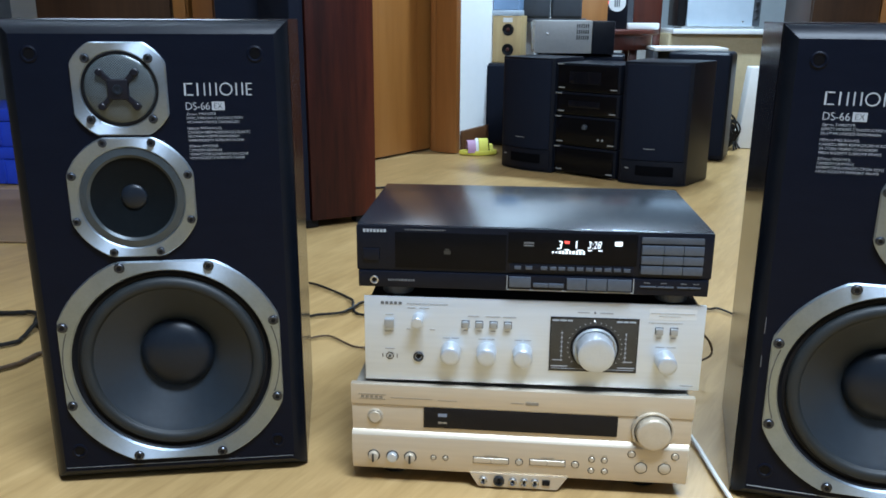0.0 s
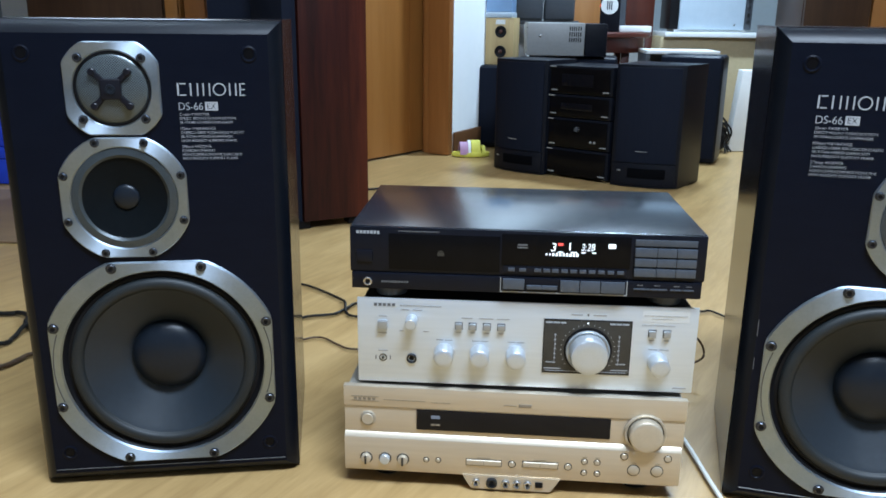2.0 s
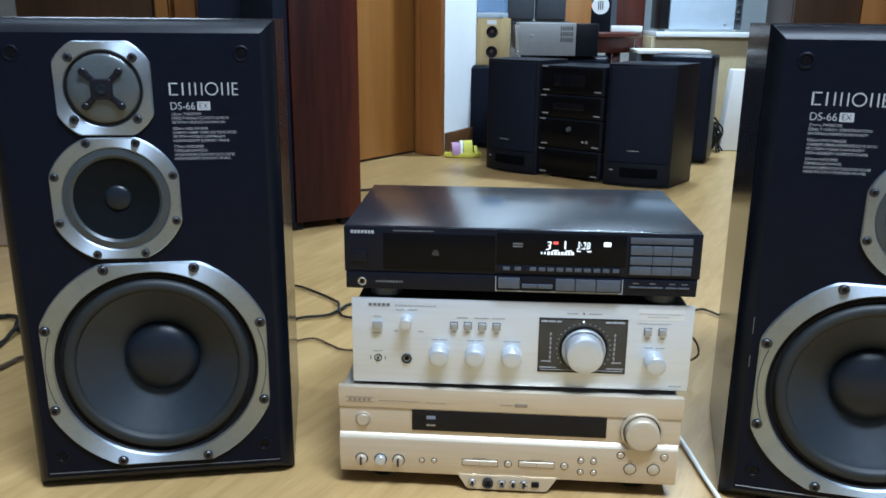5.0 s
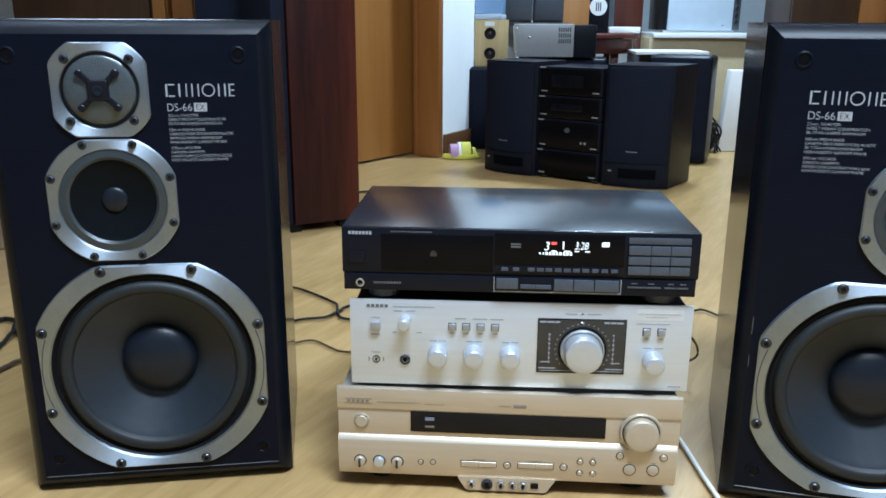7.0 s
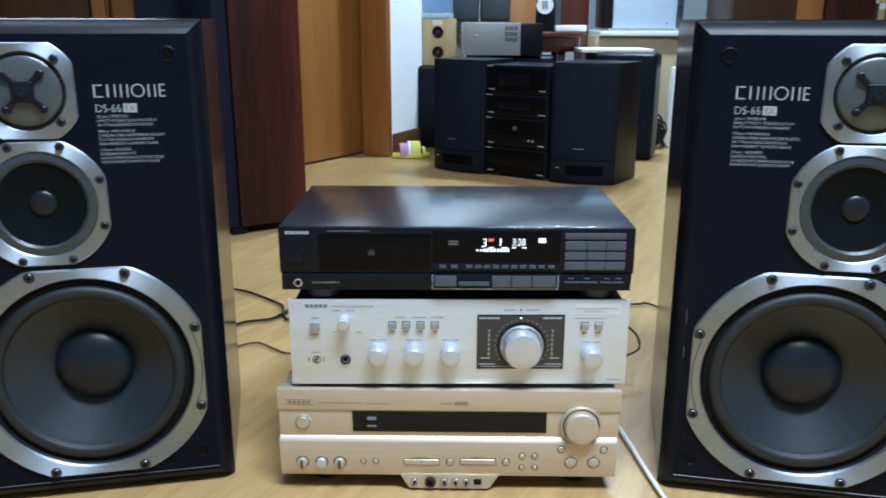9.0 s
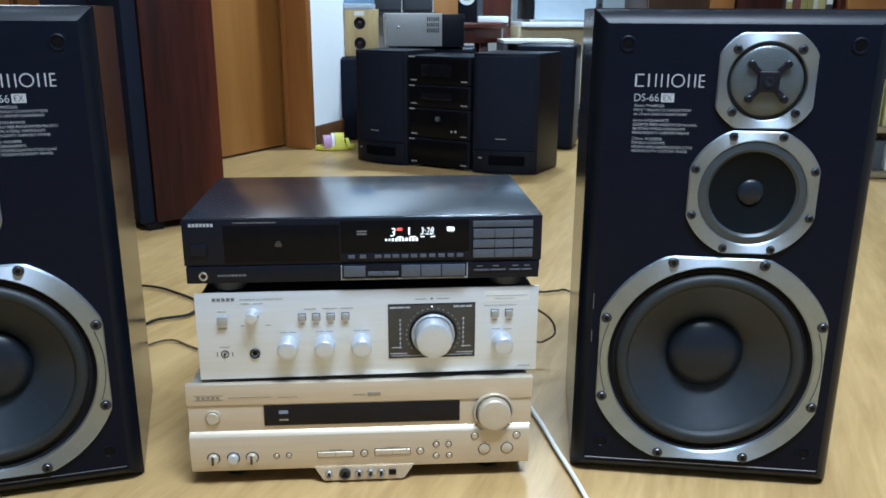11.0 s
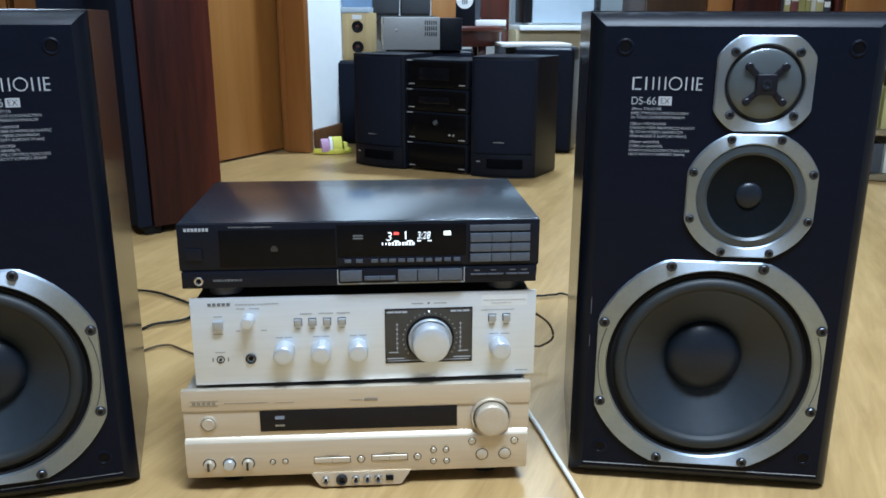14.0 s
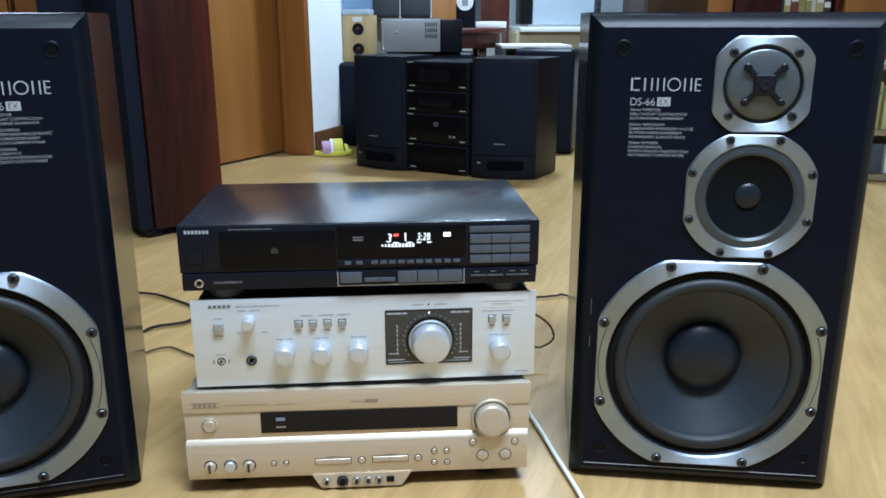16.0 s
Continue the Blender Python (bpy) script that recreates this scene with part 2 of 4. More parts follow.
dark_grey = surf("dark_grey_plastic", (0.040, 0.048, 0.060), (0.062, 0.070, 0.082), 60.0, (0.45, 0.6))
monitor_grey = surf("pale_blue_grey_plastic", (0.40, 0.48, 0.55), (0.46, 0.54, 0.61), 20.0, (0.4, 0.5))
white_plastic = surf("white_plastic", (0.72, 0.73, 0.72), (0.80, 0.81, 0.80), 20.0, (0.35, 0.5))
tan_board = surf("tan_shelf_board", (0.19, 0.15, 0.085), (0.24, 0.19, 0.11), 8.0, (0.5, 0.65))
beige = surf("beige_board", (0.44, 0.35, 0.20), (0.52, 0.42, 0.25), 8.0, (0.5, 0.65))
blue_plastic = surf("blue_plastic", (0.010, 0.040, 0.42), (0.018, 0.06, 0.52), 20.0, (0.3, 0.4))
yellow_foam = surf("yellow_foam", (0.62, 0.58, 0.06), (0.72, 0.68, 0.12), 40.0, (0.55, 0.7))
pink_foam = surf("purple_strap", (0.34, 0.17, 0.30), (0.48, 0.28, 0.42), 60.0, (0.5, 0.6))
cable_black = surf("black_cable", (0.006, 0.0055, 0.005), (0.011, 0.010, 0.009), 90.0, (0.45, 0.55), spec=0.25)
cable_white = surf("white_cable", (0.66, 0.65, 0.60), (0.74, 0.73, 0.68), 90.0, (0.4, 0.5))
cable_brown = surf("brown_cable", (0.05, 0.028, 0.015), (0.08, 0.045, 0.022), 90.0, (0.4, 0.5))


# ---- mesh helpers ----
def box(x0, x1, y0, y1, z0, z1, bevel=0.0, seg=2):
    bm = bmesh.new()
    bmesh.ops.create_cube(bm, size=1.0, matrix=Matrix.Translation(((x0 + x1) / 2, (y0 + y1) / 2, (z0 + z1) / 2)) @ Matrix.Diagonal((x1 - x0, y1 - y0, z1 - z0, 1)))
    if bevel:
        bmesh.ops.bevel(bm, geom=list(bm.edges), offset=bevel, segments=seg, affect="EDGES", profile=0.6)
    return bm


def loft(loops, cap_first=False, cap_last=False):
    """Skin between closed loops of equal length."""
    bm = bmesh.new()
    rings = [[bm.verts.new(p) for p in loop] for loop in loops]
    for a, b in zip(rings, rings[1:]):
        n = len(a)
        for i in range(n):
            bm.faces.new((a[i], a[(i + 1) % n], b[(i + 1) % n], b[i]))
    if cap_first:
        bm.faces.new(rings[0][::-1])
    if cap_last:
        bm.faces.new(rings[-1])
    bmesh.ops.recalc_face_normals(bm, faces=list(bm.faces))
    return bm


def lathe(cx, cz, profile, y0=0.0, seg=36):
    """Turned form about the axis that points out of a front (towards -y); profile rows: radius, distance out."""
    loops = []
    for r, d in profile:
        r = max(r, 0.00005)
        loops.append([(cx + r * math.cos(2 * math.pi * i / seg), y0 - d, cz + r * math.sin(2 * math.pi * i / seg)) for i in range(seg)])
    return loft(loops, False, profile[-1][0] < 0.0002)


def plate(cx, cz, half, radius, hole, thick, y0=0.0, seg=96):
    """A round-cornered square plate with a round hole, proud of a front by thick."""
    def outer(grow, y):
        pts = []
        for i in range(seg):
            a = 2 * math.pi * (i + 0.5) / seg
            r = min(radius, half / max(abs(math.cos(a)), 1e-6), half / max(abs(math.sin(a)), 1e-6)) + grow
            pts.append((cx + r * math.cos(a), y, cz + r * math.sin(a)))
        return pts

    def inner(grow, y):
        return [(cx + (hole + grow) * math.cos(2 * math.pi * (i + 0.5) / seg), y, cz + (hole + grow) * math.sin(2 * math.pi * (i + 0.5) / seg)) for i in range(seg)]
    b = thick * 0.35
    return loft([outer(0, y0 + 0.001), outer(0, y0 - thick + b), outer(-b, y0 - thick), inner(b * 1.2, y0 - thick), inner(0, y0 - thick + b * 1.6), inner(0, y0 + 0.006)])


def tube(points, radius, seg=8, closed=False):
    """A cable through points, smoothed."""
    pts = [Vector(p) for p in points]
    fine = []
    for i in range(len(pts) - 1):
        p0, p1, p2, p3 = pts[max(i - 1, 0)], pts[i], pts[i + 1], pts[min(i + 2, len(pts) - 1)]
        for k in range(8):
            s = k / 8
            fine.append(0.5 * ((2 * p1) + (p2 - p0) * s + (2 * p0 - 5 * p1 + 4 * p2 - p3) * s * s + (3 * p1 - p0 - 3 * p2 + p3) * s ** 3))
    fine.append(pts[-1])
    loops = []
    for i, p in enumerate(fine):
        d = (fine[min(i + 1, len(fine) - 1)] - fine[max(i - 1, 0)]).normalized()
        side = d.cross(Vector((0, 0, 1)))
        side = side.normalized() if side.length > 1e-4 else Vector((1, 0, 0))
        up = side.cross(d)
        loops.append([p + radius * (math.cos(2 * math.pi * k / seg) * side + math.sin(2 * math.pi * k / seg) * up) for k in range(seg)])
    return loft(loops, True, True)


def link(name, bm, material, parent=None, label="", smooth=35):
    me = bpy.data.meshes.new(name)
    for f in bm.faces:
        f.smooth = True
    lim = radians(smooth)
    for e in bm.edges:
        if len(e.link_faces) == 2 and e.calc_face_angle(0) > lim:
            e.smooth = False
    bm.to_mesh(me)
    bm.free()
    me.materials.append(material)
    ob = new(name, me)
    if parent is not None:
        ob.parent = parent
    if label:
        tagged(ob, label)
    return ob


def part(name, bm, material, parent, label=""):
    return link(name, bm, material, parent, label)


def thing(name, m, label, category, group=""):
    ob = new(name)
    ob.empty_display_size = 0.05
    ob.matrix_basis = m
    return tagged(ob, label, category, group)


def words(name, body, x, z, width, height, material, parent, y=-0.0004, label="", thin=-0.010, lean=0.0):
    """Lettering on a front; x is its left end, z its foot."""
    cu = bpy.data.curves.new(name, "FONT")
    cu.body = body
    cu.size = 1.0
    cu.extrude = 0.0
    cu.offset = thin
    cu.shear = lean
    tmp = bpy.data.objects.new(name, cu)
    me = bpy.data.meshes.new_from_object(tmp)
    bpy.data.objects.remove(tmp)
    xs = [p.co.x for p in me.vertices]
    ys = [p.co.y for p in me.vertices]
    x0, x1, y0, y1 = min(xs), max(xs), min(ys), max(ys)
    for p in me.vertices:
        p.co = (x + (p.co.x - x0) / (x1 - x0) * width, y, z + (p.co.y - y0) / (y1 - y0) * height)
    me.materials.clear()
    me.materials.append(material)
    ob = new(name, me)
    ob.parent = parent
    if label:
        tagged(ob, label)
    return ob


def bars(name, spans, z0, z1, material, parent, y=-0.0004, deep=0.0004):
    """Plain bars in place of lettering; spans are (x0, x1)."""
    bm = bmesh.new()
    for x0, x1 in spans:
        b = box(x0, x1, y - deep, y, z0, z1)
        me = bpy.data.meshes.new("tmp")
        b.to_mesh(me)
        bm.from_mesh(me)
        b.free()
        bpy.data.meshes.remove(me)
    return part(name, bm, material, parent)


def lettering(rng, x0, x1, low=0.0012, high=0.0034, gap=0.0010):
    spans, x = [], x0
    while x < x1:
        w = min(rng.uniform(low, high), x1 - x)
        spans.append((x, x + w))
        x += w + gap
    return spans


# ---- room ----
# The house stands turned against the row of equipment: RX runs along its walls, RY away from the camera.
CORNER = Vector((-0.290, 2.680, 0.0))
HOUSE = Matrix.Translation(CORNER) @ Matrix.Rotation(ROOM_TURN, 4, "Z")


def built(name, bm, material, label, category, m=None):
    ob = link(name, bm, material)
    ob.matrix_basis = HOUSE if m is None else m
    return tagged(ob, label, category, kind="structure")


floor = built("floor", box(-3.2, 4.2, -5.2, 3.4, -0.06, -0.0025), floor_wood, "light oak laminate floor with a satin sheen", "floor")
ceiling = built("ceiling", box(-3.2, 4.2, -5.2, 3.4, 2.60, 2.70), ceiling_paint, "plain white painted ceiling", "ceiling")
built("wall_west", box(-0.12, 0.0, 0.02, 3.4, 0, 2.60), wall_white, "white painted wall beside the door", "wall")
built("wall_north", box(0.0, 4.2, 3.28, 3.4, 0, 2.60), wall_grey, "grey-blue painted wall at the back", "wall")
built("wall_east", box(4.08, 4.2, -5.2, 3.28, 0, 2.60), wall_dark, "plain dark blue-grey side wall", "wall")
built("wall_south", box(-3.2, 4.08, -5.2, -5.08, 0, 2.60), wall_dark, "plain dark blue-grey wall behind the camera", "wall")
built("wall_outer", box(-3.2, -3.08, -5.08, 1.0, 0, 2.60), wall_dark, "plain dark blue-grey side wall", "wall")
built("wall_door", box(-3.08, -1.02, 0.0, 0.12, 0, 2.60), wall_white, "white painted wall with a doorway", "wall")
built("wall_lintel", box(-1.02, -0.12, 0.02, 0.12, 2.12, 2.60), wall_white, "white painted wall over the doorway", "wall")
built("wall_passage", box(-3.2, -0.12, 1.0, 1.12, 0, 2.60), wall_white, "white painted wall behind the doorway", "wall")
built("baseboard", box(0.001, 0.014, 0.03, 3.27, 0, 0.096, 0.003), skirting_wood, "brown wooden skirting board", "baseboard")
built("baseboard_back", box(0.02, 4.07, 3.266, 3.279, 0, 0.096, 0.003), skirting_wood, "brown wooden skirting board", "baseboard")

# the doorway's frame and its open leaf
frame_ob = thing("door_frame", HOUSE, "orange-brown wooden door frame with stepped casing", "door frame")
tagged(frame_ob, kind="structure")
part("casing", box(-0.095, 0.006, -0.022, 0.019, 0, 2.14, 0.004), trim_wood, frame_ob)
part("inner_casing", box(-0.125, -0.096, -0.012, 0.019, 0, 2.11, 0.004), trim_wood, frame_ob)
part("jamb", box(-0.1400, -0.1255, 0.004, 0.118, 0, 2.09, 0.003), trim_wood, frame_ob)
part("head", box(-1.10, 0.006, -0.022, -0.001, 2.141, 2.24, 0.004), trim_wood, frame_ob)
part("casing", box(-1.10, -1.0, -0.022, -0.001, 0, 2.14, 0.004), trim_wood, frame_ob)

leaf = thing("door_1", Matrix.Translation((-0.410, 2.768, 0)) @ Matrix.Rotation(radians(-123), 4, "Z"), "orange wooden door leaf standing open", "door")
tagged(leaf, kind="structure")
part("panel", box(0.0, 0.80, -0.04, 0.0, 0.008, 2.05, 0.002), door_wood, leaf)
for x0, x1 in ((0.105, 0.108), (0.69, 0.693)):
    part("groove_bead", box(x0, x1, 0.0, 0.0012, 0.02, 2.04), trim_wood, leaf)
part("door_handle", lathe(0.74, 1.0, [(0.026, 0), (0.026, 0.008), (0.011, 0.012), (0.011, 0.04), (0.024, 0.045), (0.026, 0.06), (0.015, 0.07), (0, 0.072)], -0.04), chrome, leaf, "chrome round handle")

# ceiling lights: unseen fittings, the last made up to carry the added fill
for (x, y, z, sx, sy, watts, color) in LAMPS:
    fit = thing("ceiling_light", pose(x, y, 2.60), "unseen long white ceiling light, lit", "ceiling light", "ceiling lights")
    part("tray", box(-sx / 2 - 0.03, sx / 2 + 0.03, -sy / 2 - 0.02, sy / 2 + 0.02, -0.020, 0.0, 0.004), white_plastic, fit)
    for k in (-1, 1):
        part("end_cap", box(k * (sx / 2 + 0.018) - 0.012, k * (sx / 2 + 0.018) + 0.012, -sy / 2, sy / 2, -0.045, -0.0205, 0.003), white_plastic, fit)


# ---- loudspeakers in front ----
def bolt(parent, x, z, r, y0):
    b = part("bolt", lathe(x, z, [(r * 1.12, -0.001), (r * 1.12, 0.0006), (r, 0.0008), (r, 0.0024), (r * 0.86, 0.0034), (r * 0.56, 0.0034), (r * 0.52, 0.0010), (0, 0.0010)], y0, 18), bolt_steel, parent)
    part("hex_socket", lathe(x, z, [(r * 0.55, 0.0008), (r * 0.55, 0.0029), (0, 0.0025)], y0, 6), soft_black, b)
    return b


def driver(sp, kind, cx, cz, half, radius, hole, thick, bolts, bolt_r, bolt_turn, bolt_size):
    fr = part(kind + "_frame", plate(cx, cz, half, radius, hole, thick), alu_frame, sp, "brushed aluminium frame")
    for i in range(bolts):
        a = bolt_turn + 2 * math.pi * i / bolts
        bolt(fr, cx + bolt_r * math.cos(a), cz + bolt_r * math.sin(a), bolt_size, -thick)
    return fr


def loudspeaker(s, x, y, turn, label):
    """s: -1 or 1, the side on which the drivers sit off centre."""
    sp = thing("loudspeaker", pose(x, y, 0, 0, 0, turn), label, "loudspeaker", "pair of large loudspeakers")
    x0, x1 = sorted((s * -0.1577, s * 0.1695))
    ch, cd, top = 0.0165, 0.016, 0.588
    back = 0.272
    # cabinet with a baffle bevelled all round
    def rect(i, yy):
        return [(x0 + i, yy, i), (x1 - i, yy, i), (x1 - i, yy, top - i), (x0 + i, yy, top - i)]
    body = loft([rect(0.002, back), rect(0, back - 0.002), rect(0, cd + 0.0015), rect(0.0012, cd)], True, False)
    part("cabinet", body, black_vinyl, sp, "glossy black ash vinyl cabinet")
    # opening shapes sit in front of a dark inner board
    ease = []
    for k in range(8):
        a, g = math.pi / 2 * k / 7, k / 7
        ease.append(rect(0.0012 + (ch - 0.0012) * (0.45 * (1 - math.cos(a)) + 0.55 * g), cd * (0.45 * (1 - math.sin(a)) + 0.55 * (1 - g))))
    part("bevel", loft(ease), bevel_black, sp, "bevelled edge round the front")
    baffle = bmesh.new()
    corner = [baffle.verts.new(p) for p in rect(ch, 0.0)]
    rim = [baffle.edges.new((corner[k], corner[(k + 1) % 4])) for k in range(4)]
    for cx, cz, r in ((s * 0.0049, 0.1653, 0.1240), (s * 0.0344, 0.3805, 0.0616), (s * 0.0365, 0.5096, 0.0432)):
        ring = [baffle.verts.new((cx + r * math.cos(2 * math.pi * k / 64), 0.0, cz + r * math.sin(2 * math.pi * k / 64))) for k in range(64)]
        rim += [baffle.edges.new((ring[k], ring[(k + 1) % 64])) for k in range(64)]
    bmesh.ops.triangle_fill(baffle, use_beauty=True, edges=rim, normal=(0, -1, 0))
    part("baffle", baffle, baffle_black, sp, "satin black bevelled front")
    part("bottom_line", box(x0 + 0.018, x1 - 0.018, -0.0006, 0.0, ch + 0.0046, ch + 0.0054), print_grey if s > 0 else print_dark, sp)
    # woofer
    wx, wz = s * 0.0049, 0.1653
    wf = driver(sp, "woofer", wx, wz, 0.1358, 0.1476, 0.1235, 0.0045, 8, 0.1390, radians(22.5), 0.0058)
    for c in (-1, 1):
        arc = []
        for i in range(9):
            a = radians(-20 + 40 * i / 8)
            arc.append((wx + c * 0.1333 * math.cos(a), -0.0044, wz + 0.1333 * math.sin(a)))
        part("edge_rib", tube(arc, 0.0007, 6), dark_grey, wf)
    part("gasket", lathe(wx, wz, [(0.1245, 0.0015), (0.1228, 0.0020), (0.1180, -0.0030), (0.1125, -0.0030)], 0, 72), soft_black, wf)
    prof = [(0.1140, -0.0022)]
    for k in range(9):
        a = math.pi * k / 8
        prof.append((0.1060 + 0.0076 * math.cos(a), 0.0 + 0.0058 * math.sin(a)))
    prof.append((0.0978, -0.0006))
    part("surround", lathe(wx, wz, prof, 0, 72), rubber, wf)
    part("cone", lathe(wx, wz, [(0.0985, -0.0002), (0.0970, -0.0010), (0.092, -0.0042), (0.080, -0.0120), (0.065, -0.0210), (0.052, -0.0285), (0.046, -0.0320), (0.042, -0.0340)], 0, 72), cone_paper, wf)
    cap = [(0.0470 * math.cos(a), -0.0318 + 0.021 * math.sin(a)) for a in [math.pi / 2 * k / 9 for k in range(10)]]
    part("dust_cap", lathe(wx, wz, cap, 0, 48), cap_dark, wf)
    # midrange
    mx, mz = s * 0.0344, 0.3805
    md = driver(sp, "midrange", mx, mz, 0.0730, 0.0785, 0.0612, 0.0040, 8, 0.0722, radians(22.5), 0.0046)
    part("grille_ring", lathe(mx, mz, [(0.0618, 0.001), (0.0605, 0.0024), (0.0525, 0.0036), (0.0493, 0.0012)], 0, 64), grille_dark, md)
    part("cone", lathe(mx, mz, [(0.0498, 0.0013), (0.0485, 0.0006), (0.044, -0.0006), (0.030, -0.0038), (0.015, -0.0062), (0.013, -0.0066)], 0, 64), mid_dark, md)
    cap = [(0.0155 * math.cos(a), -0.0062 + 0.0052 * math.sin(a)) for a in [math.pi / 2 * k / 7 for k in range(8)]]
    part("dust_cap", lathe(mx, mz, cap, 0, 32), cap_dark, md)
    # tweeter
    tx, tz = s * 0.0365, 0.5096
    tw = driver(sp, "tweeter", tx, tz, 0.0532, 0.0610, 0.0428, 0.0040, 4, 0.0492, radians(45), 0.0048)
    part("gasket", lathe(tx, tz, [(0.0432, 0.0008), (0.0428, 0.0034), (0.0408, 0.0036), (0.0400, 0.0010)], 0, 56), soft_black, tw)
    dome = [(0.0405 * math.cos(a), 0.0008 + 0.0075 * math.sin(a)) for a in [math.pi / 2 * k / 8 for k in range(9)]]
    part("grille", lathe(tx, tz, dome, 0, 56), grille_steel, tw, "fine punched steel grille")
    br = part("bracket", box(tx - 0.0118, tx + 0.0118, -0.0125, -0.004, tz - 0.0118, tz + 0.0118, 0.0028, 3), bracket_black, tw)
    part("hub_cap", lathe(tx, tz, [(0.0060, 0.0120), (0.0056, 0.0136), (0.0030, 0.0136), (0.0026, 0.0128), (0, 0.0128)], 0, 20), cap_dark, br)
    for i in range(4):
        a = radians(45 + 90 * i)
        arm = box(0.009, 0.0285, -0.0110, -0.0045, -0.0032, 0.0032, 0.0013)
        bmesh.ops.rotate(arm, cent=(0, 0, 0), matrix=Matrix.Rotation(-a, 3, "Y"), verts=arm.verts)
        bmesh.ops.translate(arm, vec=(tx, 0, tz), verts=arm.verts)
        part("arm", arm, bracket_black, br)
        part("arm_end", lathe(tx + 0.0275 * math.cos(a), tz + 0.0275 * math.sin(a), [(0.0043, 0.002), (0.0043, 0.0112), (0.0032, 0.0120), (0, 0.0120)], 0, 14), bracket_black, br)
    # sockets for the missing cloth cover
    for u, z in ((0.1323, 0.549), (-0.1188, 0.549), (0.1330, 0.0457), (-0.1204, 0.0457)):
        so = part("cover_socket", lathe(s * u, z, [(0.0098, -0.0005), (0.0096, 0.0006), (0.0080, 0.0014), (0.0066, 0.0010), (0.0060, 0.0002), (0, 0.0002)], 0, 24), baffle_black, sp)
        # no real opening: a black disc paints the shaded hollow of the socket
        part("hole", lathe(s * u, z, [(0.0061, 0.0002), (0.0058, 0.0006), (0, 0.0004)], 0, 20), smoke, so)
    # printing: a maker's mark as plain shapes, then the readable lines
    lx = -0.1083 if s > 0 else 0.0353
    strokes = [(0.0, 0.0020, 0.5015, 0.5160), (0.0030, 0.0100, 0.5145, 0.5160), (0.0030, 0.0100, 0.5015, 0.5030)]
    strokes += [(a, b, 0.5015, 0.5160) for a, b in ((0.0145, 0.0163), (0.0225, 0.0240), (0.0290, 0.0305), (0.0360, 0.0375), (0.0590, 0.0606), (0.0660, 0.0676), (0.0710, 0.0726))]
    strokes += [(0.0730, 0.0775, z, z + 0.0013) for z in (0.5015, 0.5080, 0.5146)]
    for a, b, z0, z1 in strokes:
        part("mark_stroke", box(lx + a, lx + b, -0.0008, -0.0004, z0, z1), print_white, sp)
    part("mark_ring", lathe(lx + 0.0480, 0.5088, [(0.0075, 0.0004), (0.0075, 0.0008), (0.0061, 0.0008), (0.0061, 0.0004)], 0, 28), print_white, sp)
    words("model_print", "DS-66", lx + 0.0005, 0.4850, 0.0275, 0.0086, print_white, sp)
    part("badge", box(lx + 0.0305, lx + 0.0452, -0.0007, -0.0004, 0.4843, 0.4943), print_white, sp)
    words("badge_print", "EX", lx + 0.0330, 0.4862, 0.0098, 0.0064, soft_black, sp, y=-0.0009)
    lines = [("25mm TWEETER", 0.4785, 0.034), ("DIRECT MOUNT CONSTRUCTION", 0.4737, 0.0640), ("SR-TITAN UNIFIED DIAPHRAGM", 0.4689, 0.0600),
             ("100mm MID-RANGE", 0.4617, 0.040), ("CARBON FIBER REINFORCED PLASTIC", 0.4569, 0.0725), ("SR-TITAN HYBRID DIAPHRAGM", 0.4521, 0.0590), ("HIGH RIGIDITY SUPPORT FRAME", 0.4473, 0.0640),
             ("270mm WOOFER", 0.4404, 0.034), ("CARBON GRAPHITE", 0.4356, 0.038), ("HONEYCOMB CONSTRUCTION CONE", 0.4308, 0.0690), ("HIGH RIGIDITY SUPPORT FRAME", 0.4262, 0.0640)]
    for body_text, z, w in lines:
        words("print_line", body_text, lx + 0.0008, z, w, 0.0030, print_white, sp)
    return sp


loudspeaker(-1, -0.4381, -0.0179, 12.60, "large black three-way loudspeaker without cover, on the laminate floor")
right_speaker = loudspeaker(1, 0.4279, -0.0252, -10.85, "large black three-way loudspeaker without cover, on the laminate floor")
for z0, z1 in ((0.2275, 0.2485), (0.1845, 0.1995)):
    part("scuff", box(-0.1406, -0.1399, -0.0005, 0.0, z0, z1), print_dark, right_speaker, "pale scuff on the black front")


# ---- equipment stack ----
def feet(parent, xs, ys, z0, z1, r, material):
    for x in xs:
        for y in ys:
            f = lathe(0, 0, [(r * 0.9, 0), (r, 0.002), (r, z1 - z0 - 0.002), (r * 0.85, z1 - z0)], 0, 24)
            bmesh.ops.rotate(f, cent=(0, 0, 0), matrix=Matrix.Rotation(radians(-90), 3, "X"), verts=f.verts)
            bmesh.ops.translate(f, vec=(x, y, z0), verts=f.verts)
            part("foot", f, material, parent)


def knob(parent, name, x, z, r, length, material, y0=0.0, skirt=0.0, line=None):
    prof = []
    if skirt:
        prof += [(skirt, 0.0), (skirt, 0.0040), (skirt * 0.975, 0.0050), (r * 1.09, 0.0046), (r * 1.07, 0.0010), (r, 0.0010)]
    else:
        prof += [(r * 1.03, 0.0)]
    prof += [(r, 0.004), (r * 0.97, length * 0.9), (r * 0.93, length * 0.97), (r * 0.86, length), (r * 0.5, length + 0.0002), (0, length + 0.0002)]
    k = part(name, lathe(x, z, prof, y0, 48), material, parent)
    if line:
        part("pointer", box(x - 0.0005, x + 0.0005, y0 - length - 0.0008, y0 - length - 0.0001, z + r * 0.35, z + r * 0.85), line, k)
    return k


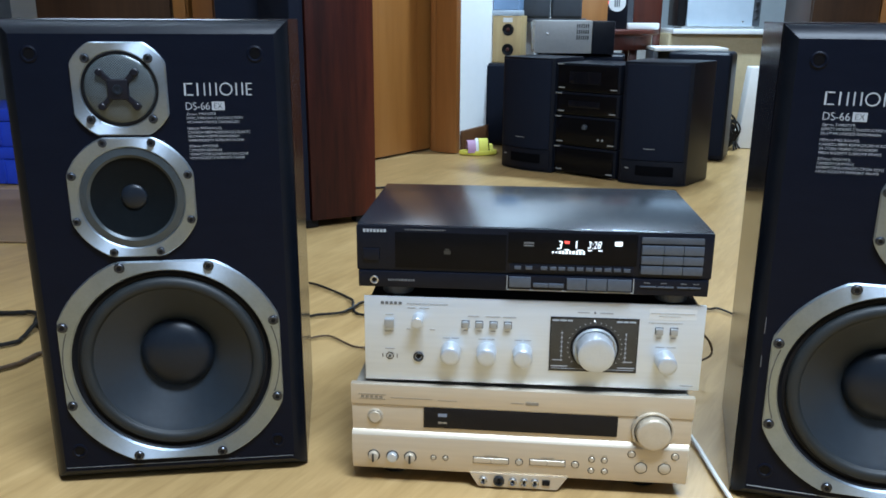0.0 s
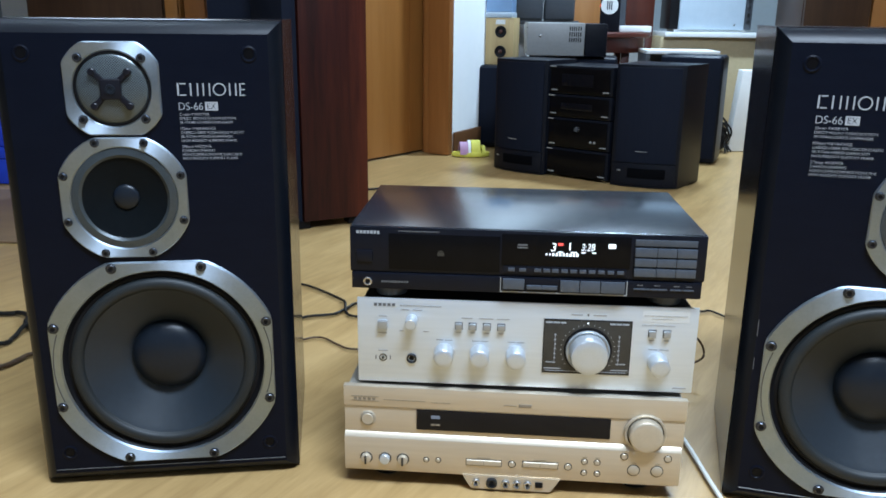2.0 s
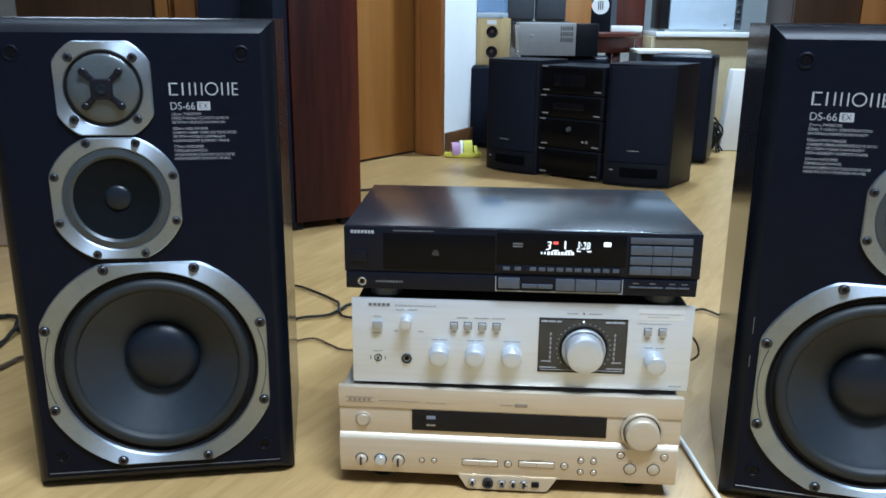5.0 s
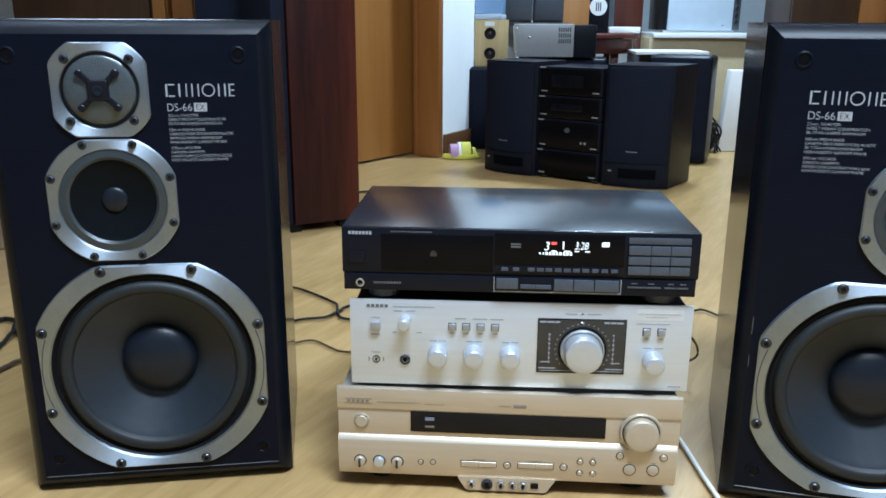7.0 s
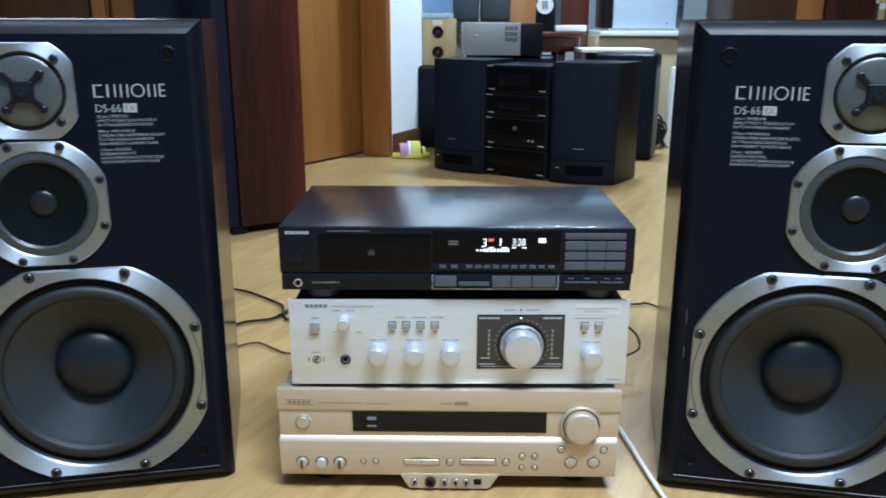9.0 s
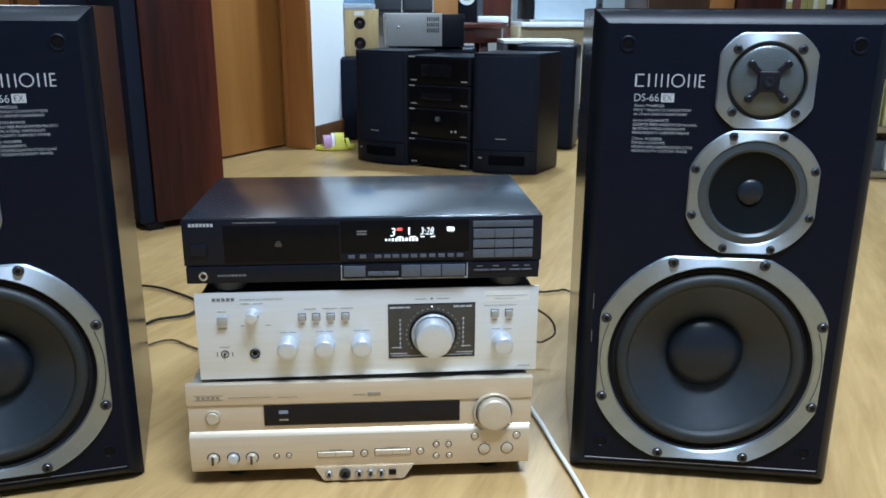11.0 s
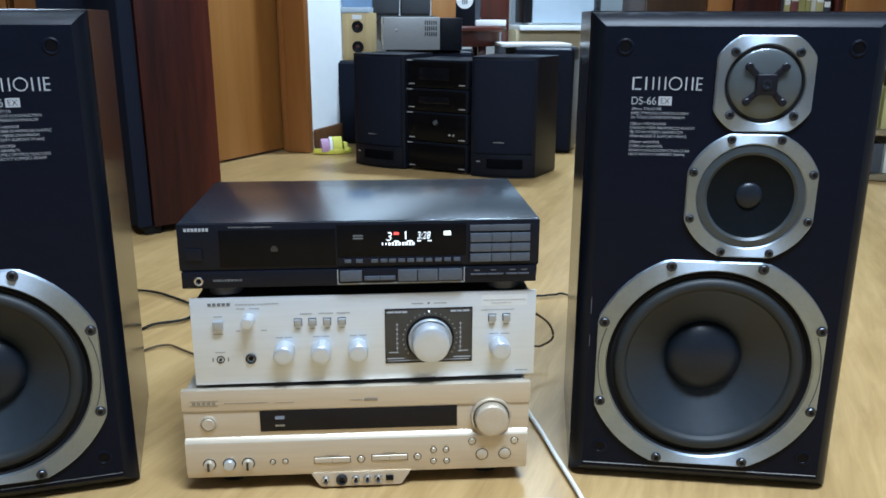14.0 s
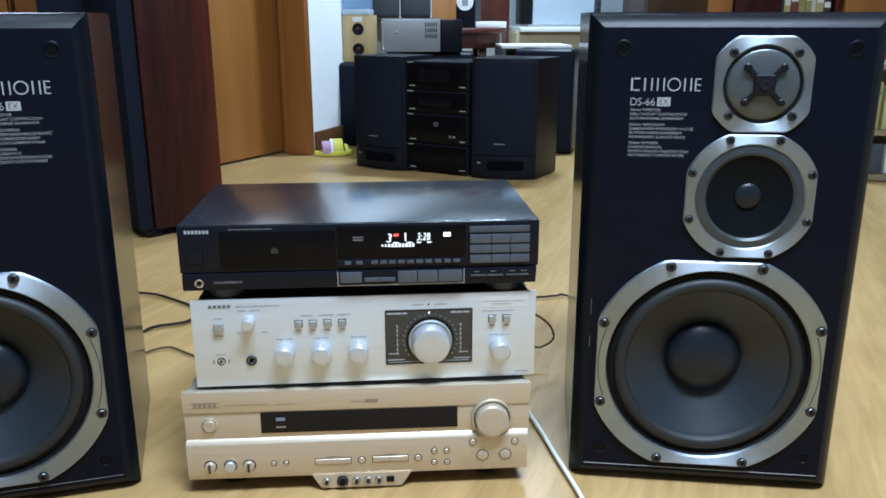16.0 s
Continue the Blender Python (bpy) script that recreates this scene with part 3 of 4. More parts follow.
def cd_player():
    d = thing("cd_player", pose(0.0087, 0.0081, 0, 0, 0, 0.62), "black compact disc player with a lit display, on the silver amplifier", "cd player")
    w, zb, zt, dep = 0.215, 0.2691, 0.3477, 0.2532
    part("case", box(-w + 0.001, w - 0.001, 0.004, dep, 0.2755, zt - 0.0015, 0.0010), case_black, d, "matt black steel case")
    part("cover", box(-w + 0.0005, w - 0.0005, 0.0038, dep, zt - 0.0014, zt, 0.0006), cd_black, d, "black painted steel cover")
    part("upper_fascia", box(-w, w, -0.0005, 0.0035, 0.2905, zt - 0.0006, 0.0012), cd_face, d)
    part("lower_fascia", box(-w + 0.002, w - 0.003, -0.003, 0.0035, zb, 0.2895, 0.0012), cd_face, d)
    feet(d, (-0.167, 0.175), (0.027, 0.22), 0.2553, 0.2705, 0.020, dark_grey)
    part("tray_window", box(-0.167, -0.031, -0.0015, -0.0003, 0.2945, 0.3395, 0.0004), smoke, d)
    part("disc_mark", box(-0.107, -0.099, -0.0019, -0.0016, 0.3130, 0.3175), dial_brown, d)
    part("disc_mark", box(-0.1055, -0.1005, -0.0019, -0.0016, 0.3180, 0.3198), dial_brown, d)
    bars("maker_mark", [(-0.2065 + 0.0042 * i, -0.2065 + 0.0042 * i + 0.0030) for i in range(7)], 0.3385, 0.3425, print_white, d, -0.0006)
    bars("print_line", lettering(random.Random(3), -0.155, -0.105), 0.3420, 0.3436, print_dark, d, -0.0006)
    part("power_button", box(-0.207, -0.187, -0.0025, -0.0003, 0.303, 0.318, 0.0008), cd_face, d)
    bars("print_line", lettering(random.Random(4), -0.176, -0.143), 0.2775, 0.2800, print_dark, d, -0.0031)
    jk = part("headphone_socket", lathe(-0.193, 0.2787, [(0.0055, 0), (0.0055, 0.002), (0.0045, 0.0026), (0.0033, 0.0022), (0.0033, 0.0003), (0, 0.0003)], -0.003, 24), chrome, d, "chrome headphone socket")
    part("hole", lathe(-0.193, 0.2787, [(0.0031, 0.0004), (0, 0.0005)], -0.003, 16), soft_black, jk)
    # display
    disp = part("display_window", box(-0.029, 0.1255, -0.0015, -0.0003, 0.3045, 0.3435, 0.0004), smoke, d)
    y = -0.0019
    words("digit", "3", 0.0300, 0.3236, 0.0062, 0.0104, vfd_white, disp, y, lean=0.18)
    part("digit", box(0.0520, 0.0534, y - 0.0003, y, 0.3254, 0.3346), vfd_white, disp)
    words("digit", "3:28", 0.0665, 0.3254, 0.0160, 0.0088, vfd_white, disp, y, lean=0.18)
    part("red_sign", box(0.0385, 0.0445, y - 0.0003, y, 0.3310, 0.3340), vfd_red, disp)
    for a, b in ((0.0385, 0.0445), (0.0540, 0.0610), (0.0665, 0.0715), (0.0790, 0.0840)):
        part("sign", box(a, b, y - 0.0003, y, 0.3224, 0.3235), vfd_white, disp)
    part("sign", box(0.0985, 0.1070, y - 0.0003, y, 0.3295, 0.3345), vfd_white, disp)
    for i in range(10):
        x = 0.0250 + 0.0041 * i
        k = 0.0008 if i < 2 else 0.0012
        part("track_mark", box(x - k, x + k, y - 0.0003, y, 0.3197 - k * 1.5, 0.3197 + k * 1.5), vfd_white, disp)
    for z in (0.3262, 0.3295):
        bars("print_line", [(-0.010, 0.002)], z, z + 0.0018, print_dark, d, -0.0016)
    # small keys
    strip = part("key_strip", box(-0.0267, 0.1222, -0.0016, -0.0003, 0.2935, 0.3035, 0.0004), cd_face, d)
    for x in (-0.0167, -0.0031, 0.0152, 0.0262, 0.0365, 0.0475, 0.0585, 0.0695, 0.0805, 0.0918, 0.1030, 0.1145):
        part("key", box(x - 0.0040, x + 0.0040, -0.0034, -0.0014, 0.2970, 0.3014, 0.0006), key_blue, strip)
    # transport keys in a pale frame
    fr = part("transport_panel", box(-0.0291, 0.1231, -0.0042, -0.0028, 0.2712, 0.2896, 0.0004), cd_face, d)
    for x0, x1, z0, z1 in ((-0.0291, 0.1231, 0.2708, 0.2722), (-0.0297, -0.0286, 0.2708, 0.2896), (0.1226, 0.1237, 0.2708, 0.2896)):
        part("panel_edge", box(x0, x1, -0.0050, -0.0041, z0, z1), grey_case, fr)
    for x0, x1, z0, z1 in ((-0.0265, -0.0003, 0.2752, 0.2885), (0.0026, 0.0208, 0.2760, 0.2810), (0.0212, 0.0395, 0.2760, 0.2810), (0.0430, 0.0660, 0.2740, 0.2885), (0.0668, 0.0910, 0.2740, 0.2885), (0.0918, 0.1205, 0.2740, 0.2885)):
        part("transport_key", box(x0, x1, -0.0075, -0.0038, z0, z1, 0.0009), key_blue, fr)
    # number pad
    part("pad_bar", box(0.1300, 0.2030, -0.0024, -0.0003, 0.3335, 0.3412, 0.0006), dark_grey, d)
    for z0, z1 in ((0.3204, 0.3312), (0.3082, 0.3184), (0.2957, 0.3061)):
        for x0, x1 in ((0.1303, 0.1562), (0.1566, 0.1793), (0.1797, 0.2032)):
            part("number_key", box(x0, x1, -0.0045, -0.0003, z0, z1, 0.0009), key_blue, d)
    for x0, x1 in ((0.1314, 0.1505), (0.1515, 0.1710), (0.1750, 0.1885), (0.1895, 0.2028)):
        part("slim_key", box(x0, x1, -0.0045, -0.0028, 0.2790, 0.2810, 0.0004), key_blue, d)
        bars("print_line", [(x0 + 0.004, x0 + 0.011)], 0.2842, 0.2853, print_dark, d, -0.0031)
    return d


def amplifier():
    d = thing("amplifier", pose(0.0122, 0.0113, 0, 0, 0, 1.09), "silver integrated amplifier with a large volume knob, on the receiver", "amplifier")
    w, zb, zt = 0.2111, 0.1421, 0.2552
    part("case", box(-w + 0.007, w - 0.007, 0.003, 0.285, 0.1475, 0.2528, 0.002), case_black, d, "black painted steel case")
    part("fascia", box(-w, w, -0.0005, 0.003, zb, zt, 0.0008), silver, d, "brushed silver front plate")
    feet(d, (-0.165, 0.165), (0.035, 0.24), 0.1352, 0.1478, 0.018, soft_black)
    bars("maker_mark", [(-0.1899 + 0.0056 * i, -0.1899 + 0.0056 * i + 0.0042) for i in range(5)], 0.2450, 0.2488, print_dark, d, -0.0006)
    bars("print_line", lettering(random.Random(5), -0.157, -0.1057), 0.2458, 0.2474, print_grey, d, -0.0006)
    part("power_button", box(-0.1850, -0.1730, -0.0060, 0.0, 0.2150, 0.2260, 0.0008), button_grey, d)
    bars("print_line", [(-0.184, -0.174)], 0.2310, 0.2322, print_grey, d, -0.0006)
    bars("print_line", [(-0.185, -0.174)], 0.2085, 0.2096, print_grey, d, -0.0006)
    knob(d, "selector_knob", -0.1425, 0.2275, 0.0072, 0.019, silver_knob)
    bars("print_line", [(-0.156, -0.146), (-0.141, -0.129)], 0.2405, 0.2417, print_grey, d, -0.0006)
    bars("print_line", [(-0.158, -0.153), (-0.128, -0.121)], 0.2120, 0.2131, print_grey, d, -0.0006)
    for x in (-0.0831, -0.0659, -0.0480, -0.0301):
        part("button_recess", box(x - 0.0050, x + 0.0050, -0.0009, 0.0, 0.2167, 0.2265, 0.0003), bolt_steel, d)
        part("push_button", box(x - 0.0042, x + 0.0042, -0.0050, 0.0, 0.2176, 0.2256, 0.0008), button_grey, d)
        bars("print_line", [(x - 0.003, x + 0.003)], 0.2125, 0.2135, print_grey, d, -0.0006)
    for a, b in ((-0.080, -0.066), (-0.058, -0.040), (-0.036, -0.020)):
        bars("print_line", [(a, b)], 0.2318, 0.2330, print_grey, d, -0.0006)
    # sockets
    bars("print_line", [(-0.185, -0.173)], 0.1845, 0.1857, print_grey, d, -0.0006)
    ph = part("lever_switch", lathe(-0.1790, 0.1755, [(0.0050, 0), (0.0050, 0.001), (0.0042, 0.0014), (0.0038, 0.0004), (0, 0.0004)], 0, 20), soft_black, d)
    part("lever", box(-0.1806, -0.1774, -0.0035, 0, 0.1742, 0.1768, 0.0008), bolt_steel, ph)
    for sx in (-1, 1):
        part("bracket_print", box(-0.1790 + sx * 0.0092 - 0.0006, -0.1790 + sx * 0.0092 + 0.0006, -0.0009, -0.0005, 0.1728, 0.1782), print_dark, d)
    jk = part("headphone_socket", lathe(-0.1425, 0.1755, [(0.0066, 0), (0.0066, 0.0022), (0.0055, 0.0030), (0.0042, 0.0026), (0.0040, 0.0004), (0, 0.0004)], 0, 28), bolt_steel, d)
    part("hole", lathe(-0.1425, 0.1755, [(0.0034, 0.0005), (0, 0.0006)], 0, 16), soft_black, jk)
    # tone knobs
    for x in (-0.1012, -0.0562, -0.0108):
        knob(d, "tone_knob", x, 0.1850, 0.0124, 0.022, silver_knob)
        bars("print_line", [(x - 0.010, x - 0.001), (x + 0.001, x + 0.010)], 0.2015, 0.2027, print_grey, d, -0.0006)
    # dial
    dl = part("dial_panel", box(0.0230, 0.1310, -0.0012, -0.0003, 0.1638, 0.2352, 0.0003), dial_brown, d, "dark brown dial panel behind the volume knob")
    for x0, x1, z0, z1 in ((0.0230, 0.1310, 0.2349, 0.2356), (0.0230, 0.1310, 0.1634, 0.1641), (0.0226, 0.0233, 0.1634, 0.2356), (0.1307, 0.1314, 0.1634, 0.2356)):
        part("dial_edge", box(x0, x1, -0.0017, -0.0010, z0, z1), soft_black, dl)
    bars("print_line", lettering(random.Random(6), 0.025, 0.050, 0.006, 0.009), 0.2300, 0.2322, print_white, dl, -0.0013)
    bars("print_line", lettering(random.Random(7), 0.104, 0.128, 0.006, 0.009), 0.2300, 0.2322, print_white, dl, -0.0013)
    for i in range(7):
        z = 0.2140 - 0.0062 * i
        for x in (0.0375, 0.1165):
            bars("scale_mark", [(x - 0.0012, x + 0.0012)], z, z + 0.0014, print_white, dl, -0.0013)
    for x0, x1, z in ((0.027, 0.039, 0.1772), (0.114, 0.126, 0.1772), (0.025, 0.046, 0.1690), (0.108, 0.129, 0.1690)):
        bars("print_line", [(x0, x1)], z, z + 0.0013, print_grey, dl, -0.0013)
    for x in (0.0375, 0.1165):
        part("scale_line", box(x - 0.0003, x + 0.0003, -0.0016, -0.0012, 0.1765, 0.2165), print_grey, dl)
    part("foot_line", box(0.0262, 0.1278, -0.0016, -0.0012, 0.1662, 0.1668), print_white, dl)
    vx, vz = 0.0785, 0.1955
    for i in range(23):
        a = radians(-35 + 250 * i / 22)
        part("scale_dot", box(vx + 0.0335 * math.cos(a) - 0.0006, vx + 0.0335 * math.cos(a) + 0.0006, -0.0016, -0.0012, vz + 0.0335 * math.sin(a) - 0.0006, vz + 0.0335 * math.sin(a) + 0.0006), print_grey, dl)
    part("dial_ring", lathe(vx, vz, [(0.0300, 0.001), (0.0300, 0.0016), (0.026, 0.0018)], 0, 56), soft_black, dl)
    knob(d, "volume_knob", vx, vz - 0.001, 0.0235, 0.024, silver_knob, -0.001, 0.0272)
    part("lamp", lathe(0.0770, 0.2312, [(0.0011, 0), (0.0009, 0.0006), (0, 0.0008)], -0.0012, 10), vfd_white, d)
    bars("print_line", [(0.056, 0.070), (0.083, 0.099)], 0.2412, 0.2424, print_grey, d, -0.0006)
    part("mark_dot", lathe(0.0768, 0.2418, [(0.0014, 0), (0.0014, 0.0004), (0, 0.0005)], -0.0005, 12), print_dark, d)
    # right side
    for x in (0.1562, 0.1741):
        part("button_recess", box(x - 0.0050, x + 0.0050, -0.0009, 0.0, 0.2155, 0.2255, 0.0003), bolt_steel, d)
        part("push_button", box(x - 0.0042, x + 0.0042, -0.0050, 0.0, 0.2164, 0.2246, 0.0008), button_grey, d)
        bars("print_line", [(x - 0.003, x + 0.003)], 0.2110, 0.2120, print_grey, d, -0.0006)
    bars("print_line", lettering(random.Random(8), 0.143, 0.184), 0.2305, 0.2317, print_grey, d, -0.0006)
    part("paper_label", box(0.1430, 0.2000, -0.0007, -0.0005, 0.2352, 0.2500), surf("clear_sticker", (0.68, 0.72, 0.75), (0.74, 0.78, 0.81), 40.0, (0.34, 0.40), metal=0.45), d, "clear sticker with faint print")
    bars("print_line", lettering(random.Random(9), 0.145, 0.197), 0.2435, 0.2442, print_grey, d, -0.0009)
    bars("print_line", lettering(random.Random(10), 0.155, 0.180), 0.2398, 0.2405, print_grey, d, -0.0009)
    knob(d, "balance_knob", 0.1656, 0.1825, 0.0124, 0.022, silver_knob)
    bars("print_line", [(0.153, 0.164), (0.167, 0.178)], 0.1985, 0.1997, print_grey, d, -0.0006)
    bars("model_print", [(0.187, 0.203)], 0.1475, 0.1490, print_grey, d, -0.0006)
    return d


def receiver():
    d = thing("av_receiver", pose(0, 0, 0), "champagne-coloured audio video receiver with a dark display, on the floor", "receiver")
    w, zb, zt = 0.2175, 0.0158, 0.1383
    part("case", box(-w + 0.004, w - 0.004, 0.006, 0.335, 0.020, 0.1348, 0.003), champagne_top, d, "champagne painted steel case")
    feet(d, (-0.165, 0.165), (0.04, 0.29), 0.0, 0.0205, 0.022, soft_black)
    part("upper_fascia", box(-w, w, -0.001, 0.008, 0.1096, zt, 0.0016), champagne, d)
    part("middle_fascia", box(-w + 0.001, w - 0.001, 0.001, 0.008, 0.0715, 0.1090, 0.0004), champagne, d)
    # lower part with a bright sloping upper edge and a rounded foot
    prof = [(0.008, 0.0733), (0.0010, 0.0733), (-0.0044, 0.0680), (-0.0048, 0.0668), (-0.0046, 0.0260), (-0.0020, 0.0190), (0.003, zb), (0.008, zb)]
    part("lower_fascia", loft([[(x, y, z) for y, z in prof] for x in (-w + 0.001, w - 0.003)], True, True), champagne, d)
    bars("maker_mark", [(-0.204, -0.200), (-0.198, -0.194), (-0.192, -0.188), (-0.186, -0.182), (-0.180, -0.176)], 0.1190, 0.1222, print_brown, d, -0.0012)
    for z0, z1 in ((0.1174, 0.1180), (0.1236, 0.1242)):
        bars("mark_frame", [(-0.207, -0.172)], z0, z1, print_brown, d, -0.0012)
    bars("print_line", lettering(random.Random(11), -0.165, -0.112), 0.1198, 0.1208, print_brown, d, -0.0012)
    bars("print_line", lettering(random.Random(12), -0.104, -0.080), 0.1190, 0.1199, print_brown, d, -0.0012)
    part("badge", box(0.0075, 0.0240, -0.0017, -0.0009, 0.1186, 0.1232, 0.0003), print_brown, d)
    bars("print_line", [(-0.011, 0.005)], 0.1200, 0.1209, print_brown, d, -0.0012)
    pw = part("power_button", lathe(-0.1862, 0.0922, [(0.0105, 0), (0.0105, 0.0010), (0.0092, 0.0018), (0.0088, 0.0006), (0.0082, 0.0006), (0.0080, 0.003), (0.0070, 0.0038), (0, 0.0036)], 0.001, 36), champagne_knob, d)
    dp = part("display", box(-0.1228, 0.1243, -0.0008, 0.0012, 0.0800, 0.1079, 0.0004), display_glass, d, "dark display window")
    part("sign", box(-0.1040, -0.0925, -0.0012, -0.0009, 0.0965, 0.1010), vfd_dim, dp)
    bars("print_line", [(-0.104, -0.0985), (-0.0980, -0.0925)], 0.0868, 0.0892, print_brown, dp, -0.0009)
    vk = knob(d, "volume_knob", 0.1677, 0.0915, 0.0215, 0.015, champagne_knob, 0.0, 0.0262)
    part("gap_ring", lathe(0.1677, 0.0915, [(0.0231, 0.0022), (0.0216, 0.0022)], 0.0, 48), dial_brown, vk)
    y = -0.0046
    for i, x in enumerate((-0.1881, -0.1634, -0.1399)):
        k = knob(d, "small_knob", x, 0.0382, 0.0066, 0.006, champagne_knob if i != 1 else silver_knob, y)
        part("ring", lathe(x, 0.0382, [(0.0084, 0), (0.0082, 0.0004), (0.0068, 0.0004)], y, 28), dial_brown, k)
        if i != 1:
            part("grip", box(x - 0.0014, x + 0.0014, y - 0.0085, y - 0.0058, 0.0325, 0.0440, 0.0006), dial_brown, k)
    for x, z, r in ((-0.1094, 0.0393, 0.0028), (-0.0937, 0.0396, 0.0028), (0.0017, 0.0395, 0.0040), (0.0735, 0.0402, 0.0040), (0.0940, 0.0488, 0.0032), (0.1100, 0.0486, 0.0032), (0.0940, 0.0328, 0.0032), (0.1108, 0.0326, 0.0032), (0.1435, 0.0594, 0.0040), (0.1978, 0.0590, 0.0040), (0.1563, 0.0404, 0.0070), (0.1857, 0.0406, 0.0070)):
        rb = part("round_button", lathe(x, z, [(r, -0.0002), (r, 0.0010), (r * 0.85, 0.0016), (0, 0.0016)], y, 24), champagne_knob, d)
        part("ring", lathe(x, z, [(r + 0.0013, 0), (r + 0.0012, 0.0003), (r + 0.0001, 0.0003)], y, 24), dial_brown, rb)
        if r > 0.005 or 0.09 < x < 0.12 and z > 0.04:
            bars("print_line", [(x - 0.0030, x + 0.0030)], z + r + 0.0030, z + r + 0.0036, print_brown, d, y - 0.0002)
    for x0, x1, z in ((-0.0572, -0.0120, 0.0396), (0.0155, 0.0604, 0.0406)):
        part("bar_recess", box(x0 - 0.0008, x1 + 0.0008, y - 0.0004, y + 0.001, z - 0.0048, z + 0.0048, 0.0004), dial_brown, d)
        b = part("tuning_bar", box(x0, x1, y - 0.0018, y + 0.001, z - 0.0038, z + 0.0038, 0.0012, 3), champagne_knob, d)
        part("notch", box((x0 + x1) / 2 - 0.0003, (x0 + x1) / 2 + 0.0003, y - 0.0020, y - 0.0017, z - 0.0032, z + 0.0032), print_brown, b)
        bars("print_line", [(x0 + 0.014, x1 - 0.014)], z + 0.0062, z + 0.0070, print_brown, d, y - 0.0002)
    # hanging front socket panel
    fl = [(-0.0616, 0.0200), (0.0646, 0.0200), (0.0612, 0.0150), (0.0530, 0.0022), (0.0505, 0.0010), (-0.0490, 0.0010), (-0.0512, 0.0022), (-0.0590, 0.0150)]
    fp = part("socket_panel", loft([[(x, yy, z) for x, z in fl] for yy in (-0.0042, 0.010)], True, True), champagne, d, "champagne flap with front sockets")
    for i, (x, r) in enumerate(((-0.0439, 0.0054), (-0.0236, 0.0074), (-0.0055, 0.0058), (0.0091, 0.0058), (0.0229, 0.0058))):
        js = part("socket", lathe(x, 0.0108, [(r, 0), (r, 0.0030), (r * 0.8, 0.0040), (r * 0.62, 0.0036), (r * 0.6, 0.0006), (0, 0.0006)], -0.0042, 24), bolt_steel if i == 1 else chrome, fp)
        part("pin", lathe(x, 0.0108, [(r * 0.3, 0.0006), (r * 0.3, 0.003), (0, 0.0034)], -0.0042, 12), soft_black, js)
    part("optical_socket", box(0.0325, 0.0425, -0.0062, -0.0040, 0.0075, 0.0150, 0.0008), soft_black, fp)
    return d


receiver()
amplifier()
cd_player()


# ---- things behind ----
def footprint(pts, z0, z1, bevel=0.0):
    """An upright prism over a ground outline (anticlockwise)."""
    bm = loft([[(x, y, z) for x, y in pts] for z in (z0, z1)], True, True)
    if bevel:
        bmesh.ops.bevel(bm, geom=list(bm.edges), offset=bevel, segments=2, affect="EDGES", profile=0.6)
    return bm


def tower_speaker(x, y, turn, w, dep, h, label):
    """Front at local x = 0 facing -x, side towards -y."""
    d = thing("tower_speaker", pose(x, y, 0, 0, 0, turn), label, "loudspeaker", "tall veneered loudspeakers")
    part("cabinet", box(0.044, dep, 0.0, w, 0.022, h, 0.002), mahogany, d, "dark mahogany veneered cabinet")
    part("front_cover", box(0.0, 0.040, 0.004, w - 0.004, 0.022, h - 0.004, 0.006), cloth_black, d, "navy-black cloth cover")
    for fx in (0.02, dep - 0.06):
        for fy in (0.012, w - 0.052):
            part("foot", box(fx, fx + 0.045, fy, fy + 0.04, 0.0, 0.0225, 0.002), soft_black, d)
    return d


tower_speaker(-0.632, 1.262, 33.7, 0.30, 0.243, 1.02, "tall mahogany loudspeaker with a dark cloth front, on small black feet")
dk = thing("dark_speaker", pose(-0.969, 1.60, 0), "tall navy-black loudspeaker behind the large black one", "loudspeaker")
part("cabinet", box(0.0, 0.268, 0.03, 0.30, 0.0, 1.02, 0.004), soft_black, dk)
part("cover", box(0.006, 0.262, 0.0, 0.034, 0.01, 1.01, 0.006), cloth_black, dk)


def mini_speaker(outline, h, front, label):
    """outline: ground corners, the two front ones first; the front swells in a shallow curve."""
    d = thing("mini_system_speaker", pose(*front[0], 0), label, "loudspeaker", "black mini system loudspeakers")
    o = Vector(front[0])
    b = Vector(front[1]) - o
    w = b.length
    along = b / w
    out = Vector((along.y, -along.x))

    def at(u, off):
        p = along * (w * u) + out * (0.024 * 4 * u * (1 - u) - 0.010 + off)
        return (p.x, p.y)

    def slab(name, u0, u1, z0, z1, back, proud, material, label="", bevel=0.002):
        us = [u0 + (u1 - u0) * k / 10 for k in range(11)]
        pts = [at(u, proud) for u in us] + [at(u, back) for u in reversed(us)]
        return part(name, footprint(pts, z0, z1, bevel), material, d, label)
    rear = [(p[0] - o.x, p[1] - o.y) for p in outline[2:]]
    part("cabinet", footprint([at(k / 12, 0.0) for k in range(13)] + rear, 0.0, h, 0.003), mini_black, d)
    slab("cover", 0.05, 0.95, 0.090, h - 0.010, -0.002, 0.006, cloth_black, "black grille cloth")
    slab("base", 0.04, 0.96, 0.010, 0.087, -0.002, 0.005, mini_black)
    # the port is a proud slab; its recess shade is only painted
    slab("port", 0.26, 0.82, 0.034, 0.070, 0.003, 0.0062, port_void, "wide port, its shaded depth painted black", 0.0028)
    slab("emblem", 0.10, 0.155, 0.056, 0.061, 0.003, 0.0075, grey_case, "", 0.0008)
    slab("badge", 0.36, 0.53, 0.131, 0.1335, 0.004, 0.0072, grey_case, "", 0.0)
    return d


